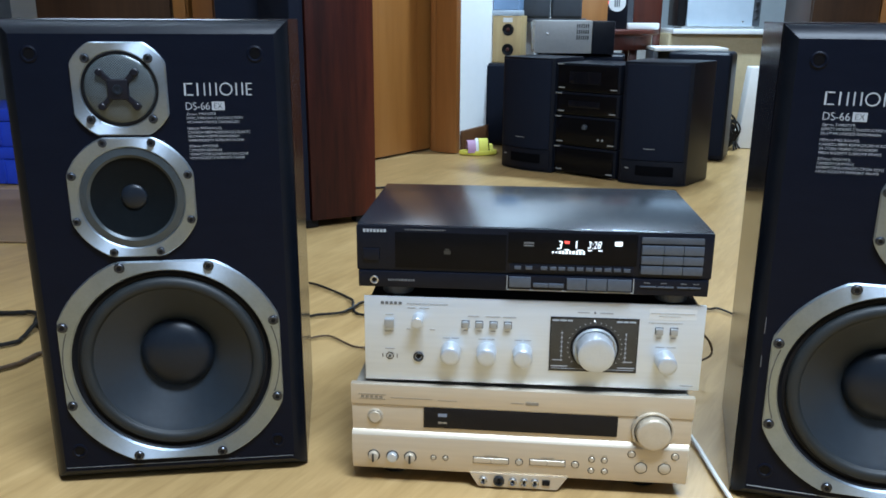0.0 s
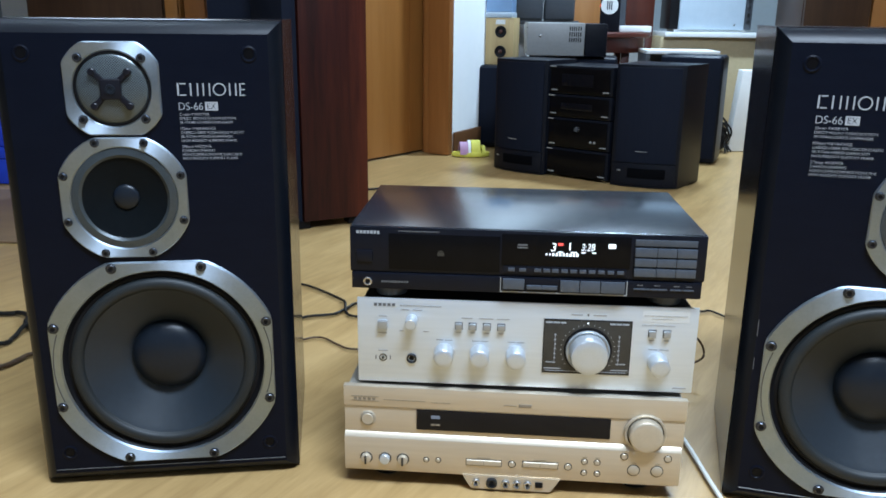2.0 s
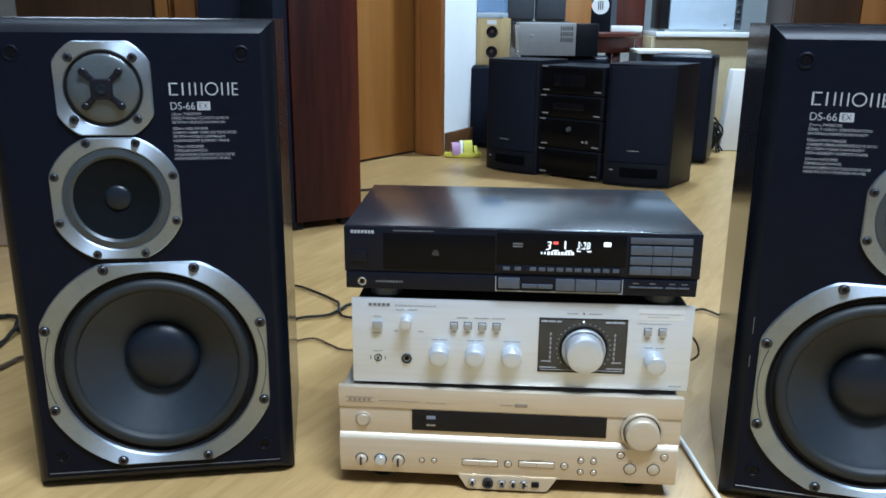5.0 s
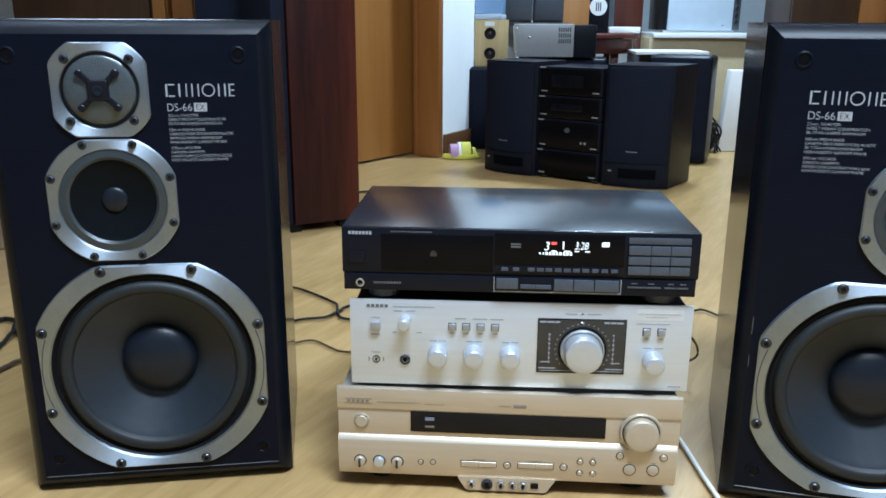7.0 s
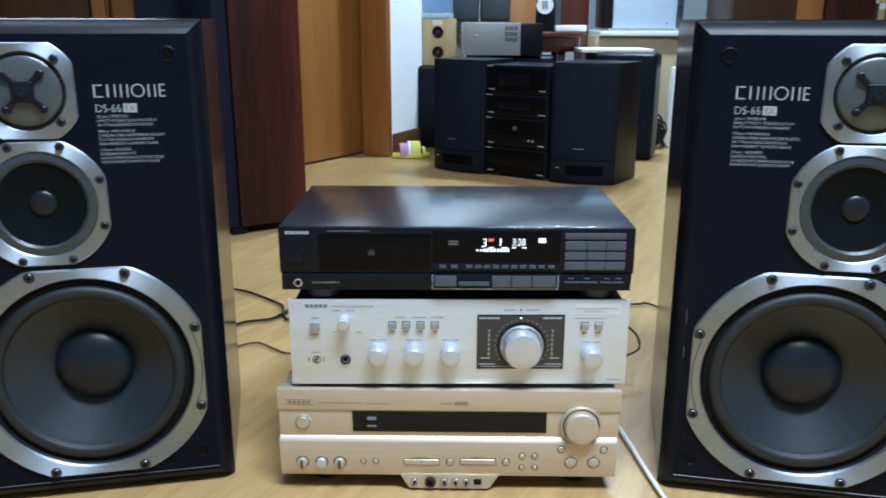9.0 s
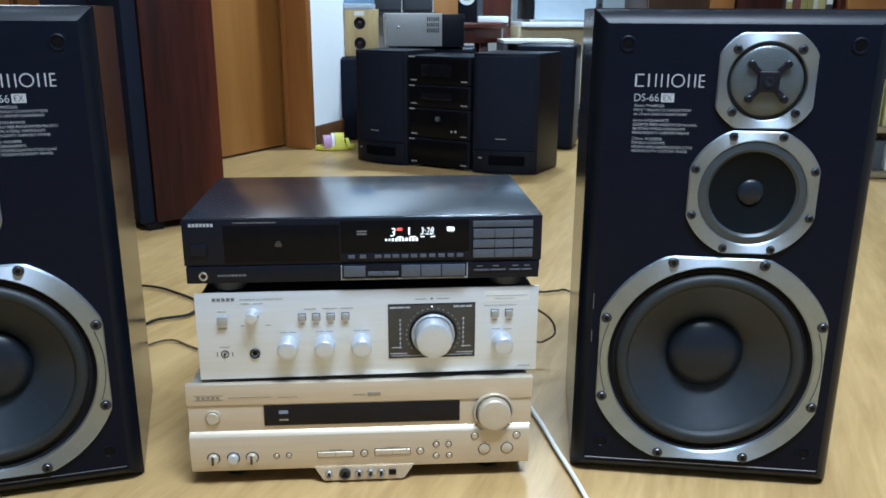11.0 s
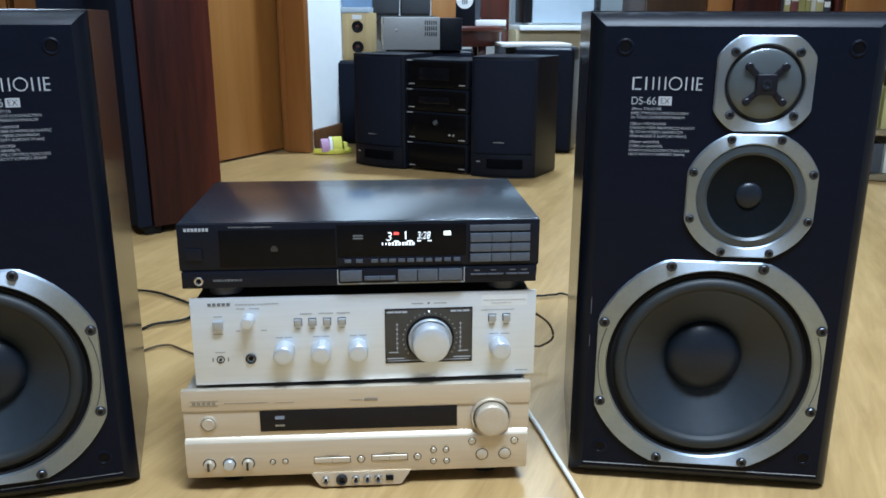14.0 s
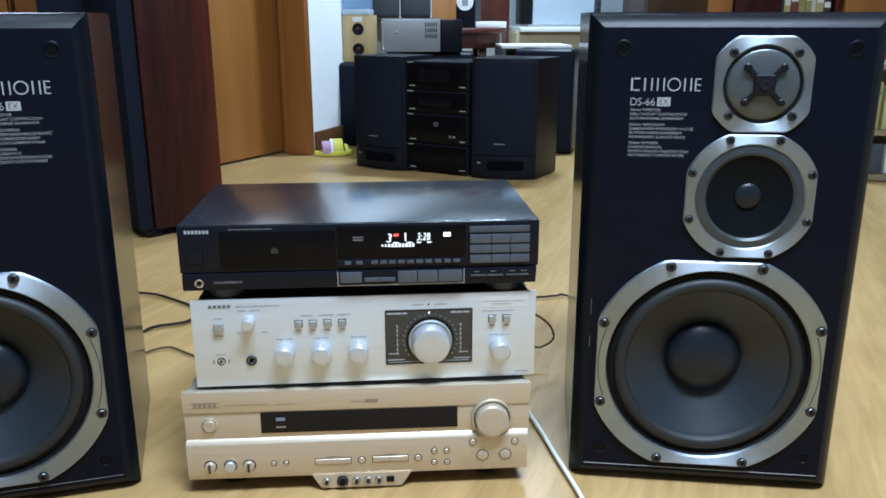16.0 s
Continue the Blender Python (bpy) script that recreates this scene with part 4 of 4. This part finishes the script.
mini_speaker([(-0.087, 2.386), (0.112, 2.240), (0.235, 2.408), (0.036, 2.554)], 0.440, ((-0.087, 2.386), (0.112, 2.240)), "black mini system loudspeaker with a cloth front, on the floor")
mini_speaker([(0.357, 2.090), (0.591, 2.027), (0.704, 2.203), (0.470, 2.330)], 0.440, ((0.357, 2.090), (0.591, 2.027)), "black mini system loudspeaker with an angled front, on the floor")

ms = thing("mini_system", pose(0.122, 2.262, 0, 0, 0, -33.5), "black four-tier mini stereo system, on the floor", "stereo system")
tiers = [(0.006, 0.112), (0.115, 0.228), (0.231, 0.316), (0.319, 0.424)]
for i, (z0, z1) in enumerate(tiers):
    u = part("unit", box(0.0, 0.272, 0.0, 0.25, z0, z1, 0.004), mini_black, ms)
    part("front_panel", box(0.012, 0.262, -0.006, 0.001, z0 + 0.006, z1 - 0.008, 0.004), smoke, u)
    if i in (2, 3):
        part("window", box(0.062, 0.195, -0.0072, -0.005, z0 + 0.030, z1 - 0.030, 0.001), display_glass, u)
    if i == 1:
        part("knob", lathe(0.138, 0.190, [(0.010, 0.0), (0.009, 0.010), (0, 0.011)], -0.006, 20), dark_grey, u)
        for x in (0.197, 0.214):
            part("button", lathe(x, 0.146, [(0.005, 0.0), (0.004, 0.004), (0, 0.005)], -0.006, 12), grey_case, u)
    for x, z in ((0.008, z1 - 0.004), (0.018, z0 + 0.014), (0.236, z0 + 0.014)):
        part("silver_tab", box(x, x + 0.026, -0.0085, -0.004, z - 0.0022, z + 0.0022, 0.0008), grey_case, u)
    for x in (0.02, 0.24):
        if i == 0:
            part("foot", box(x, x + 0.02, 0.02, 0.04, 0.0, 0.007), chrome, u)


def plain_speaker(name, x, y, turn, w, dep, h, material, cover, label, bevel=0.012):
    d = thing(name, pose(x, y, 0, 0, 0, turn), label, "loudspeaker")
    part("cabinet", box(0, w, 0.008, dep, 0.0, h, bevel, 3), material, d)
    part("cover", box(0.008, w - 0.008, 0.0, 0.020, 0.020, h - 0.010, 0.006), cover, d)
    return d


plain_speaker("floor_speaker", -0.192, 2.955, -24, 0.22, 0.20, 0.381, mini_black, cloth_black, "black loudspeaker against the white wall, carrying a small one", 0.02)
plain_speaker("floor_speaker", 0.605, 2.680, -20, 0.262, 0.20, 0.452, mini_black, cloth_black, "black loudspeaker with rounded edges, behind the mini system", 0.02)
plain_speaker("low_speaker", 0.060, 2.640, -6, 0.36, 0.26, 0.437, mini_black, cloth_black, "black loudspeaker box carrying the grey amplifier")

# small plywood speaker with two bare drivers
pw = thing("plywood_speaker", pose(-0.150, 2.985, 0.382, 0, 0, -10), "small pale plywood loudspeaker with two drivers, on a black loudspeaker", "loudspeaker")
part("cabinet", box(0, 0.132, 0, 0.16, 0, 0.212, 0.003), tan_wood, pw)
for z in (0.150, 0.060):
    dr = part("driver", lathe(0.072, z, [(0.027, 0.0), (0.027, 0.003), (0.024, 0.004), (0.020, 0.002), (0.010, -0.004 + 0.005), (0, 0.0012)], 0, 32), soft_black, pw)
    part("dust_cap", lathe(0.072, z, [(0.009, 0.001), (0.007, 0.005), (0, 0.007)], 0, 18), redwood, dr)
part("paper_label", box(0.048, 0.092, -0.0012, 0.0002, 0.183, 0.203), white_plastic, pw)
bl = thing("plastic_box", pose(-0.150, 2.985, 0.5945, 0, 0, -10), "pale blue translucent plastic box on a plywood loudspeaker", "box")
part("lid", box(-0.003, 0.125, -0.003, 0.12, 0.0, 0.024, 0.004), monitor_grey, bl)
part("body", box(0.0, 0.122, 0.0, 0.117, 0.025, 0.42, 0.006), surf("pale_blue_plastic", (0.22, 0.38, 0.62), (0.28, 0.44, 0.68), 10.0, (0.25, 0.35)), bl)

# grey amplifier seen from its side
ga = thing("grey_amplifier", pose(0.040, 2.580, 0.4375, 0, 0, 2), "grey steel amplifier with side vents, on a black loudspeaker", "amplifier")
part("case", box(0.0, 0.236, 0.0, 0.30, 0.006, 0.139, 0.004), grey_case, ga)
part("front", box(0.238, 0.330, 0.004, 0.30, 0.004, 0.137, 0.005), mini_black, ga)
part("screw", lathe(0.052, 0.085, [(0.006, 0), (0.005, 0.003), (0, 0.004)], 0, 14), chrome, ga)
for r in range(3):
    for c in range(6):
        part("vent_slot", box(0.172 + 0.009 * c, 0.1765 + 0.009 * c, -0.0006, 0.002, 0.062 + 0.023 * r, 0.079 + 0.023 * r), soft_black, ga)
for z in (0.02, 0.12):
    part("rack_stud", lathe(-0.002, z, [(0.004, 0), (0.003, 0.002), (0, 0.003)], 0.02, 10), chrome, ga)
for x in (0.02, 0.30):
    for y in (0.03, 0.27):
        part("foot", box(x - 0.01, x + 0.01, y - 0.01, y + 0.01, 0, 0.0065), soft_black, ga)

# two dark boxes on a stand
st = thing("speaker_stand", pose(0.02, 3.16, 0), "dark grey stand under two loudspeakers", "stand")
part("column", box(0.05, 0.19, 0.03, 0.17, 0.012, 0.565, 0.004), dark_grey, st)
part("foot_plate", box(0.0, 0.24, 0.0, 0.20, 0.0, 0.012, 0.003), dark_grey, st)
part("top_plate", box(-0.03, 0.27, 0.0, 0.20, 0.565, 0.583, 0.003), dark_grey, st)
for x0, x1 in ((-0.015, 0.118), (0.124, 0.268)):
    sb = thing("shelf_speaker", pose(x0, 3.150, 0.583), "dark grey loudspeaker with rounded edges, on a stand", "loudspeaker", "dark grey loudspeakers")
    part("cabinet", box(0, x1 - x0, 0.006, 0.17, 0, 0.25, 0.010, 3), dark_grey, sb)
    part("cover", box(0.006, x1 - x0 - 0.006, 0.0, 0.012, 0.008, 0.242, 0.004), dark_grey, sb)

# dark red table with a white slab and a black case on it
tb = thing("table", pose(0.40, 3.42, 0), "dark red wooden round table", "table")
rt = lathe(0, 0, [(0.0, 0.505), (0.265, 0.505), (0.275, 0.512), (0.275, 0.526), (0.267, 0.532), (0.0, 0.532)], 0, 64)
bmesh.ops.rotate(rt, cent=(0, 0, 0), matrix=Matrix.Rotation(radians(-90), 3, "X"), verts=rt.verts)
part("tabletop", rt, redwood, tb)
ap = lathe(0, 0, [(0.23, 0.435), (0.24, 0.435), (0.24, 0.506), (0.23, 0.506)], 0, 48)
bmesh.ops.rotate(ap, cent=(0, 0, 0), matrix=Matrix.Rotation(radians(-90), 3, "X"), verts=ap.verts)
part("apron", ap, redwood, tb)
for i in range(4):
    a = radians(45 + 90 * i)
    part("leg", box(0.19 * math.cos(a) - 0.02, 0.19 * math.cos(a) + 0.02, 0.19 * math.sin(a) - 0.02, 0.19 * math.sin(a) + 0.02, 0, 0.437, 0.004), redwood, tb)
wsb = thing("white_slab", pose(0.50, 3.26, 0.533, 0, 0, 4), "small white plastic slab on the table", "box")
part("body", box(0, 0.155, 0, 0.12, 0, 0.030, 0.004), white_plastic, wsb)
bc = thing("black_case", pose(0.402, 3.30, 0.533, 0, 0, -8), "black boxed device with a white round sign", "box")
part("body", box(0, 0.125, 0, 0.06, 0, 0.24, 0.003), mini_black, bc)
disc = part("round_sign", lathe(0.045, 0.125, [(0.042, 0), (0.042, 0.001), (0, 0.0012)], 0, 40), white_plastic, bc)
bars("print_line", [(0.032, 0.038), (0.042, 0.048), (0.052, 0.058)], 0.105, 0.145, dark_grey, disc, -0.0013)
part("red_sign", box(0.0, 0.006, -0.001, 0.0, 0.120, 0.132), vfd_red, bc)
part("clear_sleeve", box(0.097, 0.124, -0.002, 0.0, 0.02, 0.20), dark_grey, bc)
ch = thing("wooden_chair_back", pose(0.562, 3.90, 0), "dark red wooden chair back behind the table", "chair")
part("back_panel", box(0, 0.20, 0, 0.03, 0.50, 1.0, 0.006), redwood, ch)
for x in (0.0, 0.16):
    part("leg", box(x, x + 0.04, 0, 0.04, 0, 0.50, 0.004), redwood, ch)

# low cabinet with a pale monitor
cb = thing("low_cabinet", pose(0.76, 3.60, 0), "beige board cabinet with a white top", "cabinet")
part("body", box(0.0, 0.62, 0.012, 0.45, 0.0, 0.506, 0.003), beige, cb)
part("top", box(0.014, 0.53, -0.03, 0.45, 0.507, 0.533, 0.005), white_plastic, cb, "white board top")
mo = thing("monitor", pose(0.80, 3.62, 0.534), "pale blue-grey case of a monitor seen from its side", "monitor")
part("side_panel", box(0.048, 0.385, 0.0, 0.30, 0.012, 0.40, 0.005), monitor_grey, mo)
part("front_edge", box(0.0, 0.046, 0.01, 0.30, 0.012, 0.40, 0.004), soft_black, mo)
part("rear_panel", box(0.387, 0.425, 0.01, 0.30, 0.012, 0.40, 0.004), dark_grey, mo)
part("base", box(0.03, 0.40, 0.02, 0.28, 0.0, 0.012), white_plastic, mo)
for i in range(4):
    part("socket", lathe(0.405, 0.055 + 0.036 * i, [(0.011, 0), (0.011, 0.004), (0.007, 0.005), (0.006, 0.001), (0, 0.001)], 0.01, 16), bolt_steel, mo)
part("screw", lathe(0.335, 0.036, [(0.006, 0), (0.004, 0.003), (0, 0.004)], 0.0, 12), chrome, mo)
ws = thing("white_bench", pose(0.600, 3.02, 0), "low white board bench behind the black loudspeakers", "bench")
part("board", box(0, 0.335, 0, 0.28, 0.440, 0.456, 0.002), white_plastic, ws)
for x in (0.0, 0.245):
    part("side", box(x, x + 0.02, 0.01, 0.27, 0, 0.439, 0.002), dark_grey, ws)
part("back", box(0.021, 0.244, 0.25, 0.26, 0, 0.438), dark_grey, ws)

# white upright panel with cables beside it
up = thing("white_tower", pose(1.006, 2.985, 0), "white plastic panel standing upright beside loose cables", "panel")
part("body", footprint([(0, 0), (0.30, 0), (0.30, 0.09), (0, 0.09)], 0.0, 0.374, 0.006), white_plastic, up)
for p in up.children[0].data.vertices:
    if p.co.x < 0.1:
        p.co.x += 0.032 * p.co.z / 0.374
ad = thing("power_adapter", pose(0.930, 3.02, 0, 0, 0, 20), "black power adapter on the floor", "adapter")
part("body", box(0, 0.075, 0, 0.05, 0, 0.10, 0.006), soft_black, ad)
part("cord", tube([(0.03, 0.02, 0.10), (0.05, 0.01, 0.15), (0.08, 0.0, 0.12), (0.07, -0.02, 0.05), (0.03, -0.04, 0.008), (-0.04, -0.05, 0.006)], 0.005), cable_black, ad)
for i, (dx, h) in enumerate(((0.0, 0.03), (0.02, 0.05))):
    wc = thing("white_lead", pose(0.88 + dx, 2.93, 0), "thin white lead lying loose on the floor", "cable")
    part("lead", tube([(-0.02, 0.0, 0.006), (0.02, 0.01, 0.010), (0.05, 0.02, h), (0.085, 0.04, h + 0.03), (0.09, 0.05, 0.09)], 0.004), cable_white, wc)


# loose black leads in a heap beside the white panel
rng = random.Random(31)
for k in range(3):
    heap = thing("coiled_lead", pose(0.925 + 0.018 * k, 2.935 + 0.02 * k, 0), "black lead coiled loosely on the floor", "cable", "coiled black leads")
    loop = []
    for i in range(26):
        a = 2 * math.pi * i / 8.3 + k
        r = 0.034 + 0.010 * rng.random()
        loop.append((r * math.cos(a) * 1.1, 0.03 * math.sin(a * 0.7), max(0.004, 0.052 + 0.012 * k + 1.35 * r * math.sin(a) + 0.010 * rng.random())))
    loop = [(-0.06, -0.02, 0.004)] + loop + [(0.05, -0.03, 0.004)]
    part("lead", tube(loop, 0.0042, 6), cable_black, heap)

# sandal
sl = thing("sandal", pose(-0.275, 2.640, 0, 0, 0, 12), "child's yellow sandal with a purple strap, by the skirting board", "sandal")


def sole_outline(g, n=28):
    pts = []
    for i in range(n):
        a = 2 * math.pi * i / n
        x = 0.085 * math.cos(a)
        wdt = 0.034 + 0.006 * math.cos(a) - 0.005 * math.cos(2 * a)
        pts.append((0.085 + x * g, wdt * math.sin(a) * g))
    return pts


part("sole", loft([[(x, y, z) for x, y in sole_outline(g)] for g, z in ((0.94, 0.0), (1.0, 0.004), (1.0, 0.016), (0.96, 0.020))], True, True), yellow_foam, sl, "yellow foam sole")


def strap(x0, x1, high, material, name):
    loops = []
    for x in (x0, (x0 + x1) / 2, x1):
        ring = []
        for k in range(13):
            a = math.pi * k / 12
            ring.append((x, 0.036 * math.cos(a), 0.012 + high * math.sin(a)))
        for k in range(12, -1, -1):
            a = math.pi * k / 12
            ring.append((x, 0.031 * math.cos(a), 0.012 + (high - 0.005) * math.sin(a)))
        loops.append(ring)
    return part(name, loft(loops, True, True), material, sl)


strap(0.034, 0.070, 0.052, pink_foam, "strap")
strap(0.070, 0.082, 0.060, white_plastic, "band")
strap(0.084, 0.124, 0.060, yellow_foam, "upper")
strap(0.132, 0.146, 0.036, yellow_foam, "heel_strap")

# far panels and shelves
def upright(name, x, y, turn, w, dep, h, material, label, category):
    d = thing(name, pose(x, y, 0, 0, 0, turn), label, category)
    part("carcass", box(0, w, 0.022, dep, 0.0, h, 0.003), material, d)
    n = max(1, round(w / 0.4))
    for i in range(n):
        dr = part("door", box(w * i / n + 0.003, w * (i + 1) / n - 0.003, 0.0, 0.020, 0.06, h - 0.02, 0.003), material, d)
        part("handle", box(w * (i + 0.5) / n - 0.006, w * (i + 0.5) / n + 0.006, -0.016, 0.001, h * 0.5, h * 0.5 + 0.10, 0.003), chrome, dr)
    return d


upright("cupboard", 0.320, 4.05, 0, 0.165, 0.25, 0.86, door_wood, "narrow orange wooden cupboard at the back", "cupboard")
upright("wardrobe", 1.262, 2.95, -2, 0.285, 0.45, 1.9, brown_wood, "dark brown wooden wardrobe at the back", "wardrobe")
upright("cupboard", 1.552, 2.95, -2, 0.124, 0.40, 1.9, door_wood, "narrow orange wooden cupboard beside a wardrobe", "cupboard")
upright("wardrobe", 1.682, 2.95, -2, 0.212, 0.45, 1.9, mahogany, "dark maroon wooden wardrobe beside a bookcase", "wardrobe")
upright("cupboard", 2.228, 2.95, -2, 0.30, 0.40, 1.9, door_wood, "orange wooden cupboard beside a bookcase", "cupboard")
bk = thing("bookcase", pose(1.900, 2.97, 0, 0, 0, -2), "dark bookcase with a row of books", "bookcase")
for x in (0.0, 0.295):
    part("side", box(x, x + 0.02, 0, 0.30, 0, 1.7, 0.002), mahogany, bk)
for z in (0.05, 0.45, 0.85, 1.25, 1.68):
    part("shelf", box(0.021, 0.294, 0.005, 0.30, z, z + 0.02), mahogany, bk)
rng = random.Random(21)
book_colors = [surf("book_cover", c, tuple(v * 1.15 for v in c), 30.0, (0.4, 0.6)) for c in ((0.30, 0.28, 0.10), (0.55, 0.55, 0.50), (0.03, 0.03, 0.035), (0.40, 0.36, 0.16), (0.16, 0.05, 0.04))]
x = 0.024
while x < 0.27:
    w = rng.uniform(0.018, 0.042)
    b = thing("book", bk.matrix_basis @ Matrix.Translation((x, 0.03, 0.470)), "thick upright book in a dark bookcase", "book", "books in the bookcase")
    h = rng.uniform(0.25, 0.34)
    cov = rng.choice(book_colors)
    part("cover", box(0, w, 0, 0.20, 0, h, 0.002), cov, b)
    part("title_band", box(0.002, w - 0.002, -0.0008, 0.0005, h * 0.62, h * 0.72), white_plastic, b)
    x += w + 0.002
lb = thing("low_shelf", pose(1.735, 1.93, 0, 0, 0, -12), "low tan shelf with small things on it", "shelf")
part("side", box(0, 0.02, 0, 0.30, 0, 0.42, 0.002), tan_board, lb)
for z in (0.0, 0.165, 0.40):
    part("board", box(0.021, 0.60, 0, 0.30, z + 0.002, z + 0.022, 0.002), tan_board, lb)
part("back", box(0.021, 0.60, 0.28, 0.30, 0.023, 0.40), tan_board, lb)
for x, z, w, h, m in ((0.03, 0.187, 0.07, 0.17, book_colors[0]), (0.11, 0.187, 0.05, 0.15, book_colors[3]), (0.03, 0.024, 0.10, 0.11, dark_grey), (0.14, 0.024, 0.08, 0.11, book_colors[1])):
    sbx = thing("small_box", lb.matrix_basis @ Matrix.Translation((x, 0.03, z)), "small box standing on the low shelf", "box", "boxes on the low shelf")
    part("body", box(0, w, 0, 0.10, 0, h, 0.004), m, sbx)
    part("lid_line", box(0.002, w - 0.002, -0.0008, 0.0004, h * 0.75, h * 0.78), dark_grey, sbx)

# left side
upright("wardrobe", -1.905, 2.20, 3, 0.535, 0.45, 1.9, brown_wood, "dark brown wooden wardrobe beside the tall loudspeakers", "wardrobe")
upright("cupboard", -1.362, 2.22, 3, 0.055, 0.30, 1.9, door_wood, "slim orange wooden post cupboard beside a wardrobe", "cupboard")
upright("cupboard", -1.285, 2.22, 3, 0.085, 0.30, 1.9, trim_wood, "slim brown wooden post cupboard beside a wardrobe", "cupboard")
for z in (0.0, 0.135):
    bs = thing("blue_crate", pose(-2.14, 1.78, z), "stacked blue plastic crate on the floor", "crate", "blue crates")
    part("body", box(0, 0.40, 0, 0.30, 0.0, 0.0915, 0.008), blue_plastic, bs)
    for k in range(6):
        part("upright_rib", box(0.03 + 0.066 * k, 0.038 + 0.066 * k, -0.005, 0.001, 0.008, 0.0912, 0.001), blue_plastic, bs)
    part("rim", box(-0.004, 0.404, -0.004, 0.304, 0.092, 0.134, 0.006), blue_plastic, bs)
mt = thing("floor_mat", pose(-2.3, 0.98, 0, 0, 0, 4), "thin brown mat lying on the laminate floor", "mat")
part("mat", box(0, 1.05, 0, 0.66, 0.0, 0.004, 0.001), wood("brown_mat", (0.16, 0.10, 0.055), (0.20, 0.125, 0.07), (0.24, 0.155, 0.09), "x", 9.0, (0.5, 0.6)), mt)

# cables
def cable(name, pts, r, material, label):
    c = thing(name, Matrix.Identity(4), label, "cable")
    part("lead", tube(pts, r), material, c)
    return c


cable("speaker_cable", [(-0.53, 0.80, 0.004), (-0.469, 0.783, 0.004), (-0.414, 0.74, 0.004), (-0.371, 0.699, 0.004), (-0.352, 0.661, 0.010), (-0.343, 0.624, 0.004), (-0.32, 0.597, 0.004), (-0.24, 0.59, 0.004), (-0.12, 0.36, 0.05)], 0.0028, cable_black, "black cable lying on the floor behind the stack")
cable("speaker_cable", [(-0.46, 0.36, 0.10), (-0.46, 0.52, 0.004), (-0.419, 0.581, 0.004), (-0.382, 0.597, 0.004), (-0.361, 0.609, 0.004), (-0.344, 0.645, 0.004), (-0.327, 0.677, 0.004), (-0.25, 0.70, 0.004), (-0.10, 0.36, 0.06)], 0.0030, cable_black, "black cable running from a loudspeaker to the stack")
cable("speaker_cable", [(-0.45, 0.31, 0.09), (-0.44, 0.42, 0.004), (-0.389, 0.469, 0.003), (-0.372, 0.479, 0.003), (-0.355, 0.477, 0.003), (-0.323, 0.449, 0.003), (-0.298, 0.432, 0.003), (-0.25, 0.43, 0.003), (-0.15, 0.345, 0.03)], 0.0021, cable_brown, "thin brown cable running from a loudspeaker to the stack")
cable("speaker_cable", [(-0.62, 0.30, 0.03), (-0.80, 0.43, 0.004), (-0.932, 0.461, 0.005), (-0.959, 0.502, 0.012), (-0.998, 0.533, 0.006), (-1.04, 0.528, 0.004), (-1.3, 0.50, 0.004)], 0.0050, cable_black, "black cable on the floor beside a loudspeaker")
cable("speaker_cable", [(-0.60, 0.30, 0.02), (-0.80, 0.50, 0.004), (-0.926, 0.475, 0.014), (-0.934, 0.409, 0.004), (-0.946, 0.374, 0.004), (-1.1, 0.26, 0.004)], 0.0042, cable_black, "black cable crossing another on the floor")
cable("speaker_cable", [(-0.58, 0.30, 0.02), (-0.74, 0.38, 0.004), (-0.85, 0.345, 0.004), (-0.866, 0.315, 0.004), (-0.884, 0.277, 0.004), (-1.0, 0.16, 0.004)], 0.0042, cable_brown, "dark brown cable on the floor beside a loudspeaker")
cable("floor_cable", [(0.19, 0.338, 0.06), (0.235, 0.30, 0.006), (0.246, 0.20, 0.005), (0.251, 0.16, 0.005), (0.257, 0.118, 0.005), (0.264, 0.049, 0.005), (0.271, -0.009, 0.005), (0.276, -0.06, 0.005), (0.290, -0.25, 0.005)], 0.0029, cable_white, "white power lead on the floor between stack and loudspeaker")
cable("speaker_cable", [(0.20, 0.34, 0.13), (0.245, 0.36, 0.115), (0.289, 0.36, 0.094), (0.315, 0.36, 0.073), (0.322, 0.36, 0.049), (0.306, 0.36, 0.036), (0.29, 0.36, 0.034), (0.24, 0.36, 0.05), (0.19, 0.34, 0.07)], 0.0020, cable_brown, "thin brown cable looping behind the stack")
cable("speaker_cable", [(0.19, 0.34, 0.10), (0.26, 0.60, 0.004), (0.347, 0.695, 0.004), (0.373, 0.704, 0.004), (0.399, 0.71, 0.004), (0.43, 0.70, 0.004), (0.52, 0.50, 0.01), (0.47, 0.30, 0.10)], 0.0024, cable_black, "black cable on the floor behind a loudspeaker")
cable("speaker_cable", [(-0.60, 1.80, 0.004), (-0.509, 1.857, 0.004), (-0.485, 1.869, 0.004), (-0.457, 1.882, 0.004), (-0.40, 1.84, 0.004), (-0.30, 1.60, 0.004)], 0.0040, cable_black, "black cable beside the tall loudspeaker")
